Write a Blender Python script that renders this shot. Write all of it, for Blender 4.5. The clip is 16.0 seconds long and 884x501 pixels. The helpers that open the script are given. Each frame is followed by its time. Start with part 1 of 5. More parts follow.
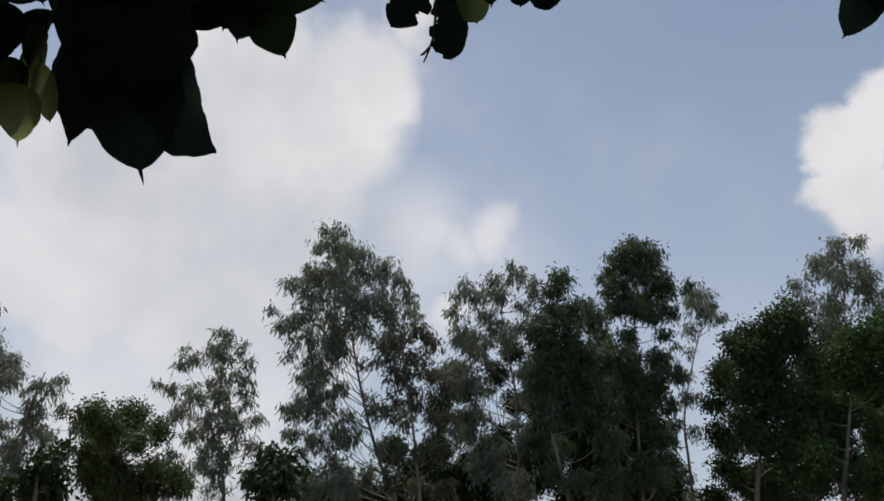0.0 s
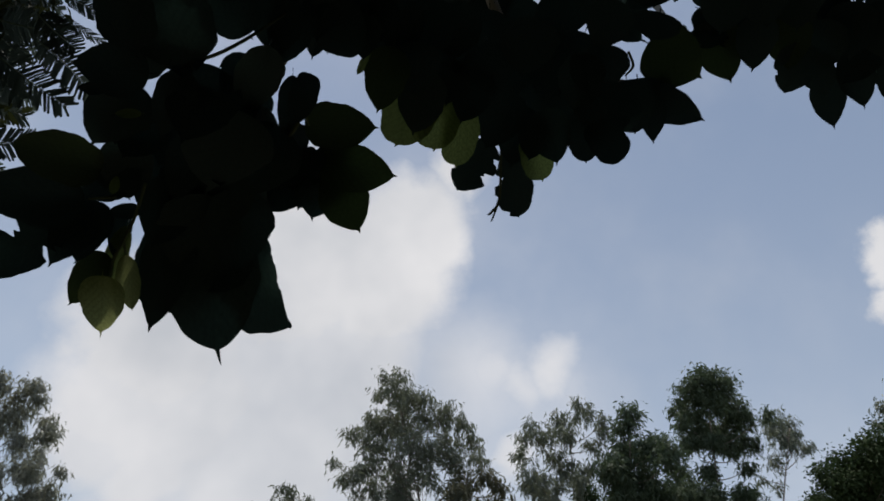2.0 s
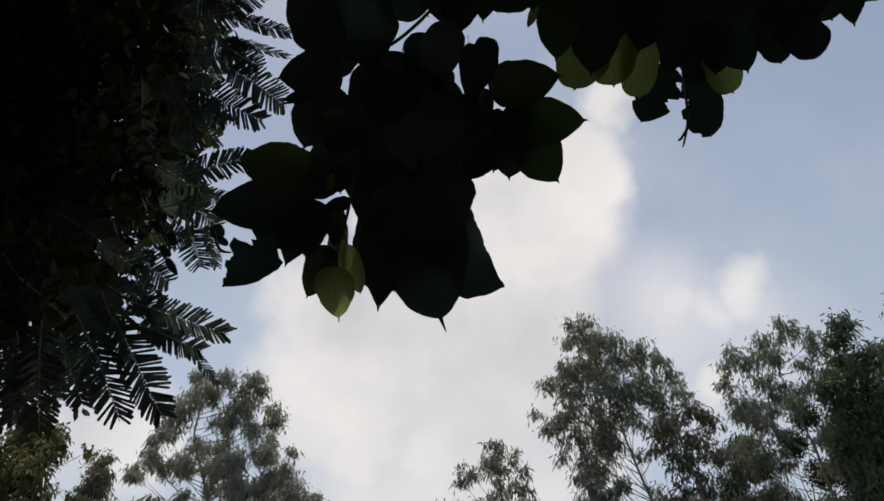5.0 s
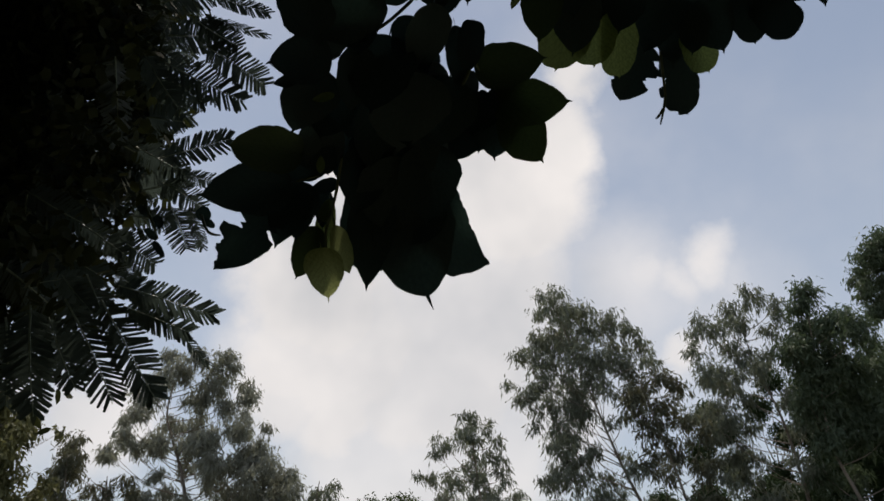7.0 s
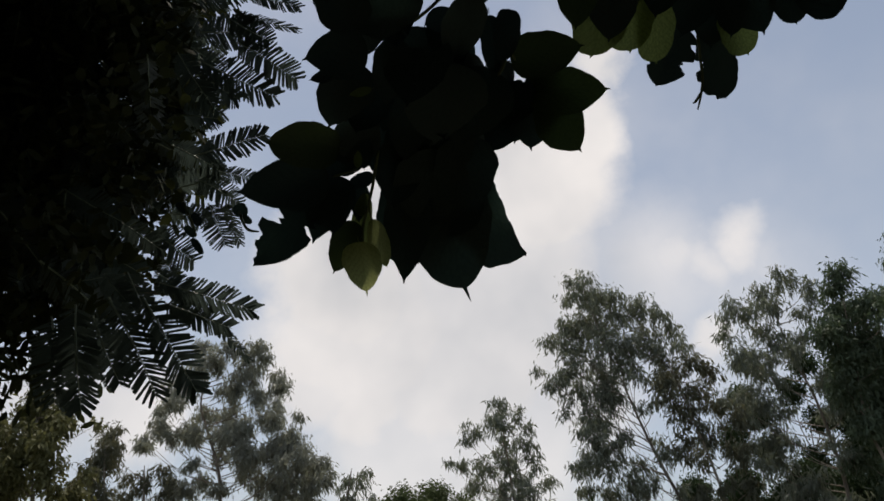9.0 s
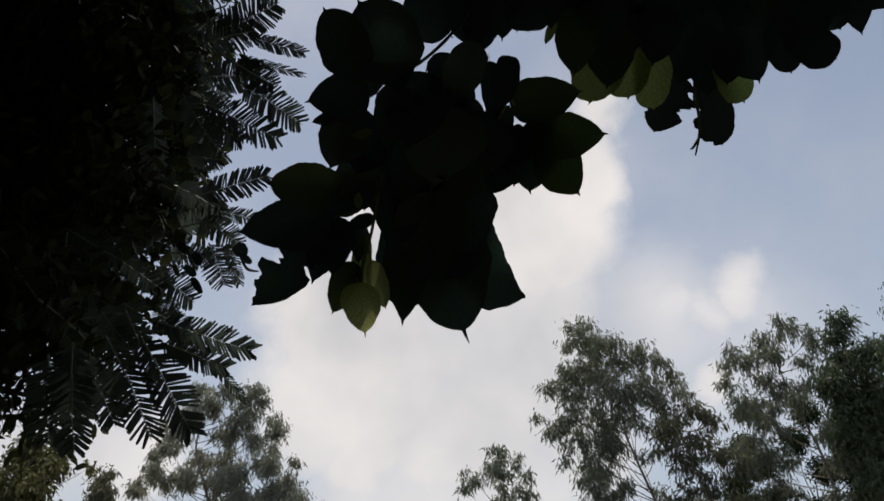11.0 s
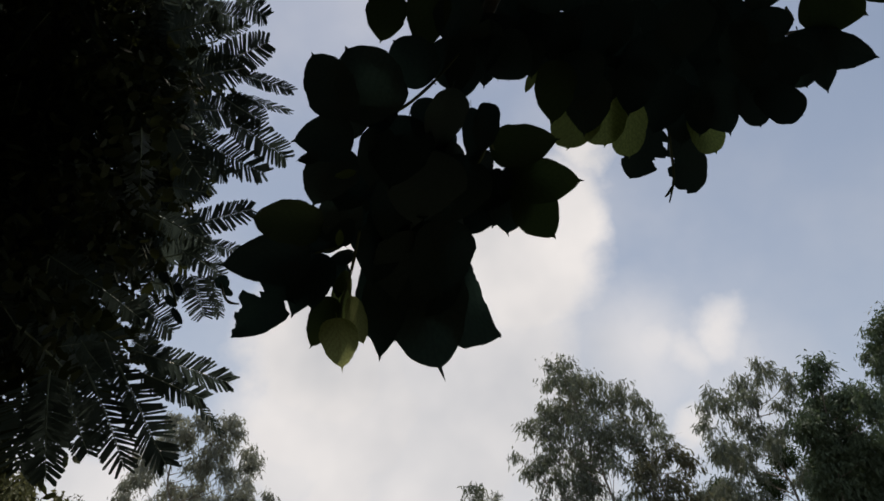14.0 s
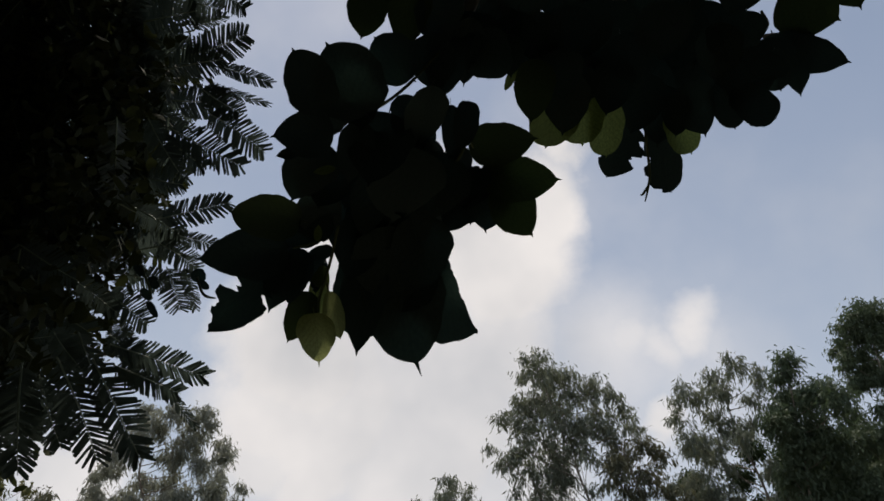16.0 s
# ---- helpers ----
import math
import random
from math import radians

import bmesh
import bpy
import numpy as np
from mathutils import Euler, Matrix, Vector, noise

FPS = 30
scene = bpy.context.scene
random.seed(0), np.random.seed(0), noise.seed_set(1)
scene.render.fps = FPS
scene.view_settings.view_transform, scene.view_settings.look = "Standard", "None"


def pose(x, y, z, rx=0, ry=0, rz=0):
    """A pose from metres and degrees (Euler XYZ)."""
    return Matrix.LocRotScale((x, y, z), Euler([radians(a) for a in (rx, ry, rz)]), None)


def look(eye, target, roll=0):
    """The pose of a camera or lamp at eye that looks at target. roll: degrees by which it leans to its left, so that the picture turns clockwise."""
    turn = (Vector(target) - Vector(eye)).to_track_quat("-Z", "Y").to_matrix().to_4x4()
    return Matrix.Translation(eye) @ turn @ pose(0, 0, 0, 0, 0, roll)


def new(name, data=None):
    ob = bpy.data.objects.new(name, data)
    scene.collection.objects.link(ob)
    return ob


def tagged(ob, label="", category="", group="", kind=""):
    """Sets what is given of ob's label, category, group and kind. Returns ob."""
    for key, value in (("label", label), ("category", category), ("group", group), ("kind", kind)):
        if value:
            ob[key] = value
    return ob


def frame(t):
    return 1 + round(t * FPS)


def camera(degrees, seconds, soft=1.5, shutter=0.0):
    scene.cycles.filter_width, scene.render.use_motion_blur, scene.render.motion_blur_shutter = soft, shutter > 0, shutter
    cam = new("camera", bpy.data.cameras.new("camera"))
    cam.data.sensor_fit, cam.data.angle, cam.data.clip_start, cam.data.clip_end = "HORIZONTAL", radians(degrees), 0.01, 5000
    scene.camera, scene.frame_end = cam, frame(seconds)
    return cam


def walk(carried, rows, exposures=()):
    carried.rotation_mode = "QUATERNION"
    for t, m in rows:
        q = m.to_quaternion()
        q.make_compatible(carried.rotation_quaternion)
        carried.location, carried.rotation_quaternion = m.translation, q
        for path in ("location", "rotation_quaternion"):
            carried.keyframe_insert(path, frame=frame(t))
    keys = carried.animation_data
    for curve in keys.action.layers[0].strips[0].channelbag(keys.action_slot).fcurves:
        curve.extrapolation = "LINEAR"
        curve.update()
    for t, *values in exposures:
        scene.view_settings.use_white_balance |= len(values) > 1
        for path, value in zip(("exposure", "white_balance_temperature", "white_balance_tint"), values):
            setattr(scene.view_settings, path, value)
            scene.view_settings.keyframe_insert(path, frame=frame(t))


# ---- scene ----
cam = camera(61.82, 16.0, soft=1.65, shutter=0.4)
ROWS = [
    (0.0, pose(0.0232, -0.0052, 1.5263, 111.729, -4.329, 0.241)),
    (0.5, pose(0.0160, 0.0070, 1.5676, 113.552, -4.479, 1.238)),
    (1.0, pose(-0.0060, 0.0050, 1.5923, 118.374, -3.716, 2.294)),
    (1.5, pose(-0.0222, 0.0008, 1.5952, 121.414, -3.220, 3.632)),
    (2.0, pose(-0.0320, 0.0099, 1.5929, 122.149, -3.082, 5.681)),
    (2.5, pose(-0.0439, 0.0146, 1.5909, 121.895, -2.857, 8.704)),
    (3.0, pose(-0.0548, 0.0089, 1.5902, 121.120, -2.386, 12.648)),
    (3.5, pose(-0.0709, 0.0104, 1.5863, 119.997, -1.785, 17.121)),
    (4.0, pose(-0.0900, -0.0062, 1.5801, 118.741, -1.461, 21.598)),
    (4.2, pose(-0.0940, -0.0150, 1.5770, 118.450, -1.330, 22.600)),
    (6.3, pose(-0.1300, -0.0400, 1.5800, 117.050, 0.850, 19.790)),
    (6.5, pose(-0.1308, -0.0474, 1.5785, 116.671, 0.917, 19.763)),
    (7.0, pose(-0.1322, -0.0744, 1.5737, 115.999, 1.204, 20.118)),
    (7.5, pose(-0.1405, -0.0850, 1.5747, 115.578, 1.300, 20.917)),
    (8.0, pose(-0.1473, -0.0863, 1.5788, 115.281, 1.404, 21.650)),
    (8.5, pose(-0.1534, -0.0846, 1.5849, 115.050, 1.411, 22.269)),
    (8.7, pose(-0.1560, -0.0830, 1.5870, 115.000, 1.340, 22.420)),
    (10.8, pose(-0.1535, -0.0820, 1.5795, 118.000, 0.800, 22.230)),
    (11.0, pose(-0.1529, -0.0825, 1.5795, 118.508, 0.769, 22.171)),
    (11.5, pose(-0.1485, -0.0902, 1.5770, 119.743, 0.534, 21.863)),
    (12.0, pose(-0.1429, -0.1004, 1.5743, 120.692, 0.294, 21.537)),
    (12.5, pose(-0.1365, -0.1103, 1.5723, 121.193, 0.122, 21.206)),
    (13.0, pose(-0.1315, -0.1152, 1.5718, 121.238, 0.055, 20.932)),
    (13.5, pose(-0.1314, -0.1134, 1.5704, 121.209, -0.051, 20.559)),
    (14.0, pose(-0.1306, -0.1126, 1.5687, 121.191, 0.022, 20.244)),
    (14.5, pose(-0.1299, -0.1073, 1.5703, 121.113, 0.023, 19.839)),
    (15.0, pose(-0.1280, -0.1101, 1.5689, 121.046, 0.124, 19.398)),
    (15.5, pose(-0.1303, -0.1171, 1.5716, 120.809, 0.228, 18.818)),
    (16.0, pose(-0.1293, -0.1250, 1.5725, 120.582, 0.361, 18.339)),
]
walk(cam, ROWS, [(0.0, -0.03, 6420, 10), (1.0, -0.05, 6350, 9.5), (2.0, -0.04, 6400, 9.5), (3.0, 0.0, 6500, 10), (4.0, 0.08, 6650, 10.5), (6.5, 0.11, 6800, 11), (11.0, 0.06, 6800, 11), (16.0, 0.06, 6800, 11)])

# ---------------------------------------------------------------- sky and sun
SUN_ELEVATION, SUN_AZIMUTH = 70.0, -30.0   # degrees; azimuth from +y, positive towards +x
CLOUD_BANKS = [
    (-0.154, 0.817, 0.556, 0.091, 1.00, 0.028),
    (-0.197, 0.849, 0.490, 0.116, 1.00, 0.034),
    (-0.091, 0.774, 0.627, 0.042, 1.00, 0.022),
    (-0.315, 0.804, 0.505, 0.145, 1.00, 0.030),
    (-0.468, 0.796, 0.383, 0.111, 1.00, 0.030),
    (-0.448, 0.831, 0.331, 0.140, 0.95, 0.040),
    (-0.341, 0.884, 0.320, 0.172, 0.90, 0.045),
    (-0.239, 0.887, 0.396, 0.121, 0.90, 0.050),
    (-0.508, 0.821, 0.260, 0.072, 0.90, 0.030),
    (-0.351, 0.915, 0.197, 0.187, 0.75, 0.050),
    (-0.189, 0.957, 0.222, 0.087, 0.80, 0.040),
    (-0.454, 0.863, 0.222, 0.065, 0.95, 0.030),
    (-0.017, 0.956, 0.292, 0.036, 0.85, 0.020),
]
CLOUD_PUFFS = [
    (0.027, 0.917, 0.398, 0.040, 0.85, 0.030),
    (-0.012, 0.925, 0.380, 0.042, 0.74, 0.034),
    (-0.050, 0.921, 0.386, 0.046, 0.72, 0.034),
    (0.049, 0.927, 0.371, 0.033, 0.46, 0.040),
    (-0.005, 0.934, 0.358, 0.072, 0.42, 0.060),
    (-0.077, 0.922, 0.379, 0.096, 0.66, 0.080),
    (0.035, 0.949, 0.313, 0.106, 0.42, 0.090),
    (-0.067, 0.921, 0.383, 0.092, 0.40, 0.070),
    (-0.056, 0.949, 0.309, 0.087, 0.40, 0.080),
    (0.439, 0.765, 0.471, 0.053, 1.00, 0.010),
    (0.463, 0.729, 0.504, 0.043, 1.00, 0.010),
    (0.411, 0.774, 0.481, 0.028, 1.00, 0.010),
    (0.432, 0.798, 0.420, 0.032, 1.00, 0.010),
    (0.476, 0.780, 0.407, 0.059, 1.00, 0.012),
    (-0.688, 0.694, 0.211, 0.072, 0.85, 0.030),
    (-0.757, 0.620, 0.206, 0.068, 0.80, 0.040),
]


def sky():
    w = bpy.data.worlds.new("sky")
    scene.world = w
    w.use_nodes = True
    nt = w.node_tree
    nt.nodes.clear()
    N, K = nt.nodes.new, nt.links.new
    out, bg = N("ShaderNodeOutputWorld"), N("ShaderNodeBackground")
    K(bg.outputs[0], out.inputs[0])
    st = N("ShaderNodeTexSky")
    st.sky_type = "NISHITA"
    st.sun_disc = False
    st.sun_elevation, st.sun_rotation = radians(SUN_ELEVATION), radians(SUN_AZIMUTH)
    st.air_density, st.dust_density = 1.0, 1.5
    tc = N("ShaderNodeTexCoord")

    def math_node(op, a, b=None, clamp=False):
        n = N("ShaderNodeMath")
        n.operation, n.use_clamp = op, clamp
        for i, v in enumerate((a, b)):
            if v is None:
                continue
            if isinstance(v, (int, float)):
                n.inputs[i].default_value = v
            else:
                K(v, n.inputs[i])
        return n.outputs[0]

    def noise_node(scale, detail, rough):
        n = N("ShaderNodeTexNoise")
        n.inputs["Scale"].default_value, n.inputs["Detail"].default_value, n.inputs["Roughness"].default_value = scale, detail, rough
        K(tc.outputs["Generated"], n.inputs["Vector"])
        return n

    # the direction, pushed about by turbulence, so that the banks get billowing edges
    turb = noise_node(9.0, 7.0, 0.58)
    sub = N("ShaderNodeVectorMath")
    sub.operation = "SUBTRACT"
    K(turb.outputs["Color"], sub.inputs[0])
    sub.inputs[1].default_value = (0.5, 0.5, 0.5)
    sc = N("ShaderNodeVectorMath")
    sc.operation = "SCALE"
    K(sub.outputs[0], sc.inputs[0])
    sc.inputs["Scale"].default_value = 0.10
    warped = N("ShaderNodeVectorMath")
    warped.operation = "ADD"
    K(tc.outputs["Generated"], warped.inputs[0])
    K(sc.outputs[0], warped.inputs[1])
    mask = None
    for x, y, z, r, s, soft in CLOUD_BANKS + CLOUD_PUFFS:
        d = N("ShaderNodeVectorMath")
        d.operation = "DISTANCE"
        K(warped.outputs[0], d.inputs[0])
        d.inputs[1].default_value = (x, y, z)
        m = N("ShaderNodeMapRange")
        m.interpolation_type = "SMOOTHSTEP"
        m.inputs["From Min"].default_value, m.inputs["From Max"].default_value = r + soft * 0.8, max(r - soft * 1.2, 0.0)
        m.inputs["To Min"].default_value, m.inputs["To Max"].default_value = 0.0, s
        K(d.outputs["Value"], m.inputs["Value"])
        mask = m.outputs[0] if mask is None else math_node("MAXIMUM", mask, m.outputs[0])
    # loose cloud over the rest of the sky
    loose = noise_node(2.4, 5.0, 0.55)
    lm = N("ShaderNodeMapRange")
    lm.interpolation_type = "SMOOTHSTEP"
    lm.inputs["From Min"].default_value, lm.inputs["From Max"].default_value = 0.42, 0.75
    lm.inputs["To Max"].default_value = 0.30
    K(loose.outputs["Fac"], lm.inputs["Value"])
    mask = math_node("MAXIMUM", mask, lm.outputs[0])
    # light and grey parts inside the cloud
    shade = noise_node(3.6, 4.0, 0.5)
    ramp = N("ShaderNodeValToRGB")
    ramp.color_ramp.elements[0].position, ramp.color_ramp.elements[0].color = 0.34, (0.55, 0.565, 0.60, 1)
    ramp.color_ramp.elements[1].position, ramp.color_ramp.elements[1].color = 0.60, (0.80, 0.785, 0.79, 1)
    K(shade.outputs["Fac"], ramp.inputs[0])
    base = N("ShaderNodeVectorMath")
    base.operation = "SCALE"
    K(st.outputs[0], base.inputs[0])
    base.inputs["Scale"].default_value = 0.085
    haze = N("ShaderNodeMix")
    haze.data_type = "RGBA"
    haze.inputs["Factor"].default_value = 0.55
    K(base.outputs[0], haze.inputs[6])
    # paler towards the horizon
    xyz = N("ShaderNodeSeparateXYZ")
    K(tc.outputs["Generated"], xyz.inputs[0])
    low = N("ShaderNodeMapRange")
    low.inputs["From Min"].default_value, low.inputs["From Max"].default_value = 0.70, 0.28
    K(xyz.outputs[2], low.inputs["Value"])
    pale = N("ShaderNodeMix")
    pale.data_type = "RGBA"
    K(low.outputs[0], pale.inputs["Factor"])
    pale.inputs[6].default_value, pale.inputs[7].default_value = (0.27, 0.355, 0.505, 1), (0.545, 0.615, 0.72, 1)
    K(pale.outputs[2], haze.inputs[7])
    mix = N("ShaderNodeMix")
    mix.data_type = "RGBA"
    K(mask, mix.inputs["Factor"])
    K(haze.outputs[2], mix.inputs[6])
    K(ramp.outputs[0], mix.inputs[7])
    K(mix.outputs[2], bg.inputs[0])
    bg.inputs[1].default_value = 1.0


sky()
sun = new("sun", bpy.data.lights.new("sun", "SUN"))
sun.data.energy, sun.data.angle, sun.data.color = 3.6, radians(2.0), (1.0, 0.95, 0.86)
az, el = radians(SUN_AZIMUTH), radians(SUN_ELEVATION)
sun.matrix_world = look((0, 0, 30), Vector((0, 0, 30)) - Vector((math.sin(az) * math.cos(el), math.cos(az) * math.cos(el), math.sin(el))))
scene.view_settings.exposure = 0.0


# ---------------------------------------------------------------- materials
def leaf_material(name, dark, light, through_colour, through_amount, gloss=0.3, rough=0.45, per="island", scale=30.0):
    m = bpy.data.materials.new(name)
    m.use_nodes = True
    nt = m.node_tree
    nt.nodes.clear()
    N, K = nt.nodes.new, nt.links.new
    out = N("ShaderNodeOutputMaterial")
    if per == "island":
        rnd = N("ShaderNodeNewGeometry").outputs["Random Per Island"]
    else:
        rnd = N("ShaderNodeObjectInfo").outputs["Random"]
    ramp = N("ShaderNodeValToRGB")
    ramp.color_ramp.elements[0].color, ramp.color_ramp.elements[1].color = (*dark, 1), (*light, 1)
    tc = N("ShaderNodeTexCoord")
    nz = N("ShaderNodeTexNoise")
    nz.inputs["Scale"].default_value, nz.inputs["Detail"].default_value = scale, 4.0
    K(tc.outputs["Object"], nz.inputs["Vector"])
    av = N("ShaderNodeMix")
    av.inputs["Factor"].default_value = 0.45
    K(rnd, av.inputs[2])
    K(nz.outputs["Fac"], av.inputs[3])
    K(av.outputs[0], ramp.inputs[0])
    pb = N("ShaderNodeBsdfPrincipled")
    whole = N("ShaderNodeMix")          # one tree is more olive than the next
    whole.data_type = "RGBA"
    warm = N("ShaderNodeMath")
    warm.operation = "MULTIPLY"
    K(N("ShaderNodeObjectInfo").outputs["Random"], warm.inputs[0])
    warm.inputs[1].default_value = 0.28 if per == "island" else 0.0
    K(warm.outputs[0], whole.inputs["Factor"])
    K(ramp.outputs[0], whole.inputs[6])
    whole.inputs[7].default_value = (light[0] * 0.95, light[1] * 0.75, light[2] * 0.5, 1)
    K(whole.outputs[2], pb.inputs["Base Color"])
    pb.inputs["Roughness"].default_value = rough
    pb.inputs["Specular IOR Level"].default_value = gloss
    bump = N("ShaderNodeBump")
    bump.inputs["Strength"].default_value, bump.inputs["Distance"].default_value = 0.25, 0.004
    K(nz.outputs["Fac"], bump.inputs["Height"])
    K(bump.outputs[0], pb.inputs["Normal"])
    tr = N("ShaderNodeBsdfTranslucent")
    tr.inputs[0].default_value = (*through_colour, 1)
    if per == "object":
        # midrib and side veins let less light through
        xyz = N("ShaderNodeSeparateXYZ")
        K(tc.outputs["Object"], xyz.inputs[0])
        ax = N("ShaderNodeMath")
        ax.operation = "ABSOLUTE"
        K(xyz.outputs[0], ax.inputs[0])
        slant = N("ShaderNodeMath")
        slant.operation = "MULTIPLY_ADD"
        K(ax.outputs[0], slant.inputs[0])
        slant.inputs[1].default_value = -0.75
        K(xyz.outputs[1], slant.inputs[2])
        rep = N("ShaderNodeMath")
        rep.operation = "PINGPONG"
        K(slant.outputs[0], rep.inputs[0])
        rep.inputs[1].default_value = 0.06
        near = N("ShaderNodeMath")
        near.operation = "MINIMUM"
        K(ax.outputs[0], near.inputs[0])
        K(rep.outputs[0], near.inputs[1])
        vein = N("ShaderNodeMapRange")
        vein.inputs["From Min"].default_value, vein.inputs["From Max"].default_value = 0.004, 0.02
        vein.inputs["To Min"].default_value = 0.78
        K(near.outputs[0], vein.inputs["Value"])
        blot = N("ShaderNodeMapRange")
        blot.inputs["From Min"].default_value, blot.inputs["From Max"].default_value = 0.3, 0.65
        blot.inputs["To Min"].default_value = 0.6
        K(nz.outputs["Fac"], blot.inputs["Value"])
        both = N("ShaderNodeMath")
        both.operation = "MULTIPLY"
        K(vein.outputs[0], both.inputs[0])
        K(blot.outputs[0], both.inputs[1])
        tint = N("ShaderNodeMix")
        tint.data_type = "RGBA"
        K(both.outputs[0], tint.inputs["Factor"])
        tint.inputs[6].default_value = (0, 0, 0, 1)
        tint.inputs[7].default_value = (*through_colour, 1)
        K(tint.outputs[2], tr.inputs[0])
    mx = N("ShaderNodeMixShader")
    mx.inputs[0].default_value = through_amount
    if per == "object":
        # old leaves are thick, a few thin ones let more light through
        thin = N("ShaderNodeMapRange")
        thin.inputs["From Min"].default_value, thin.inputs["From Max"].default_value = 0.35, 1.0
        thin.inputs["To Min"].default_value, thin.inputs["To Max"].default_value = through_amount * 0.6, through_amount * 1.4
        K(rnd, thin.inputs["Value"])
        K(thin.outputs[0], mx.inputs[0])
    K(pb.outputs[0], mx.inputs[1])
    K(tr.outputs[0], mx.inputs[2])
    K(mx.outputs[0], out.inputs[0])
    return m


def rough_material(name, dark, light, scale, bump_depth, rough=0.85, stretch=(1, 1, 1)):
    m = bpy.data.materials.new(name)
    m.use_nodes = True
    nt = m.node_tree
    N, K = nt.nodes.new, nt.links.new
    pb = nt.nodes["Principled BSDF"]
    tc = N("ShaderNodeTexCoord")
    mp = N("ShaderNodeMapping")
    mp.inputs["Scale"].default_value = stretch
    K(tc.outputs["Object"], mp.inputs[0])
    nz = N("ShaderNodeTexNoise")
    nz.inputs["Scale"].default_value, nz.inputs["Detail"].default_value = scale, 8.0
    K(mp.outputs[0], nz.inputs["Vector"])
    big = N("ShaderNodeTexNoise")
    big.inputs["Scale"].default_value = scale * 0.12
    K(mp.outputs[0], big.inputs["Vector"])
    av = N("ShaderNodeMix")
    av.inputs["Factor"].default_value = 0.5
    K(nz.outputs["Fac"], av.inputs[2])
    K(big.outputs["Fac"], av.inputs[3])
    ramp = N("ShaderNodeValToRGB")
    ramp.color_ramp.elements[0].position, ramp.color_ramp.elements[1].position = 0.3, 0.7
    ramp.color_ramp.elements[0].color, ramp.color_ramp.elements[1].color = (*dark, 1), (*light, 1)
    K(av.outputs[0], ramp.inputs[0])
    K(ramp.outputs[0], pb.inputs["Base Color"])
    pb.inputs["Roughness"].default_value = rough
    b = N("ShaderNodeBump")
    b.inputs["Strength"].default_value, b.inputs["Distance"].default_value = 0.6, bump_depth
    K(nz.outputs["Fac"], b.inputs["Height"])
    K(b.outputs[0], pb.inputs["Normal"])
    return m


M_EUC = leaf_material("eucalyptus_leaf", (0.095, 0.115, 0.095), (0.215, 0.240, 0.200), (0.19, 0.21, 0.13), 0.34, 0.28, 0.5, scale=3)
M_BROAD = leaf_material("broad_leaf", (0.034, 0.056, 0.028), (0.060, 0.088, 0.040), (0.06, 0.10, 0.035), 0.15, 0.1, 0.7, scale=3)
M_GREEN = leaf_material("green_narrow_leaf", (0.052, 0.075, 0.049), (0.115, 0.146, 0.094), (0.11, 0.155, 0.075), 0.25, 0.15, 0.6, scale=3)
M_OLIVE = leaf_material("olive_leaf", (0.046, 0.064, 0.028), (0.098, 0.124, 0.054), (0.10, 0.135, 0.05), 0.25, 0.15, 0.6, scale=3)
# yellower olive leaf, brightened so that the colour itself carries the sunlight
M_SUNLIT_OLIVE = leaf_material("sunlit_yellowish_olive_leaf", (0.060, 0.066, 0.031), (0.138, 0.139, 0.062), (0.15, 0.15, 0.06), 0.28, 0.15, 0.6, scale=3)
M_RUSSET = leaf_material("russet_narrow_leaf", (0.066, 0.074, 0.052), (0.155, 0.158, 0.115), (0.16, 0.15, 0.08), 0.30, 0.15, 0.6, scale=3)
# greyish leaf made much paler than M_EUC: haze is mixed into the colour
M_HAZY = leaf_material("pale_hazy_narrow_leaf", (0.16, 0.168, 0.142), (0.32, 0.330, 0.29), (0.27, 0.28, 0.20), 0.38, 0.28, 0.5, scale=3)
M_LEAFY = leaf_material("fresh_green_leaf", (0.04, 0.075, 0.03), (0.075, 0.12, 0.045), (0.08, 0.14, 0.04), 0.2, 0.1, 0.65, scale=3)
M_LARGE = leaf_material("large_leaf", (0.016, 0.032, 0.018), (0.045, 0.070, 0.028), (0.05, 0.09, 0.02), 0.12, 0.2, 0.5, scale=3)
M_DARK = leaf_material("overhead_leaf", (0.022, 0.036, 0.039), (0.040, 0.056, 0.054), (0.024, 0.046, 0.036), 0.26, 0.10, 0.5, per="object", scale=24)
M_YOUNG = leaf_material("young_leaf", (0.09, 0.11, 0.025), (0.15, 0.16, 0.04), (0.40, 0.44, 0.17), 0.58, 0.2, 0.45, per="object", scale=24)
M_SEMI = leaf_material("half_grown_leaf", (0.026, 0.040, 0.024), (0.045, 0.062, 0.034), (0.05, 0.075, 0.022), 0.32, 0.15, 0.45, per="object", scale=24)
M_FRESH = leaf_material("fresh_leaf", (0.06, 0.08, 0.022), (0.10, 0.12, 0.035), (0.24, 0.30, 0.085), 0.46, 0.2, 0.45, per="object", scale=24)
M_FROND = leaf_material("pinnate_leaf", (0.030, 0.042, 0.028), (0.050, 0.066, 0.050), (0.10, 0.13, 0.11), 0.26, 0.30, 0.45, scale=24)
M_BARK = rough_material("grey_bark", (0.10, 0.08, 0.06), (0.26, 0.22, 0.18), 14, 0.02, stretch=(1, 1, 0.2))
M_PALE = rough_material("pale_eucalyptus_bark", (0.11, 0.085, 0.065), (0.28, 0.235, 0.19), 6, 0.01, stretch=(1, 1, 0.25))
M_TWIG = rough_material("green_twig", (0.03, 0.04, 0.02), (0.09, 0.10, 0.04), 40, 0.002)
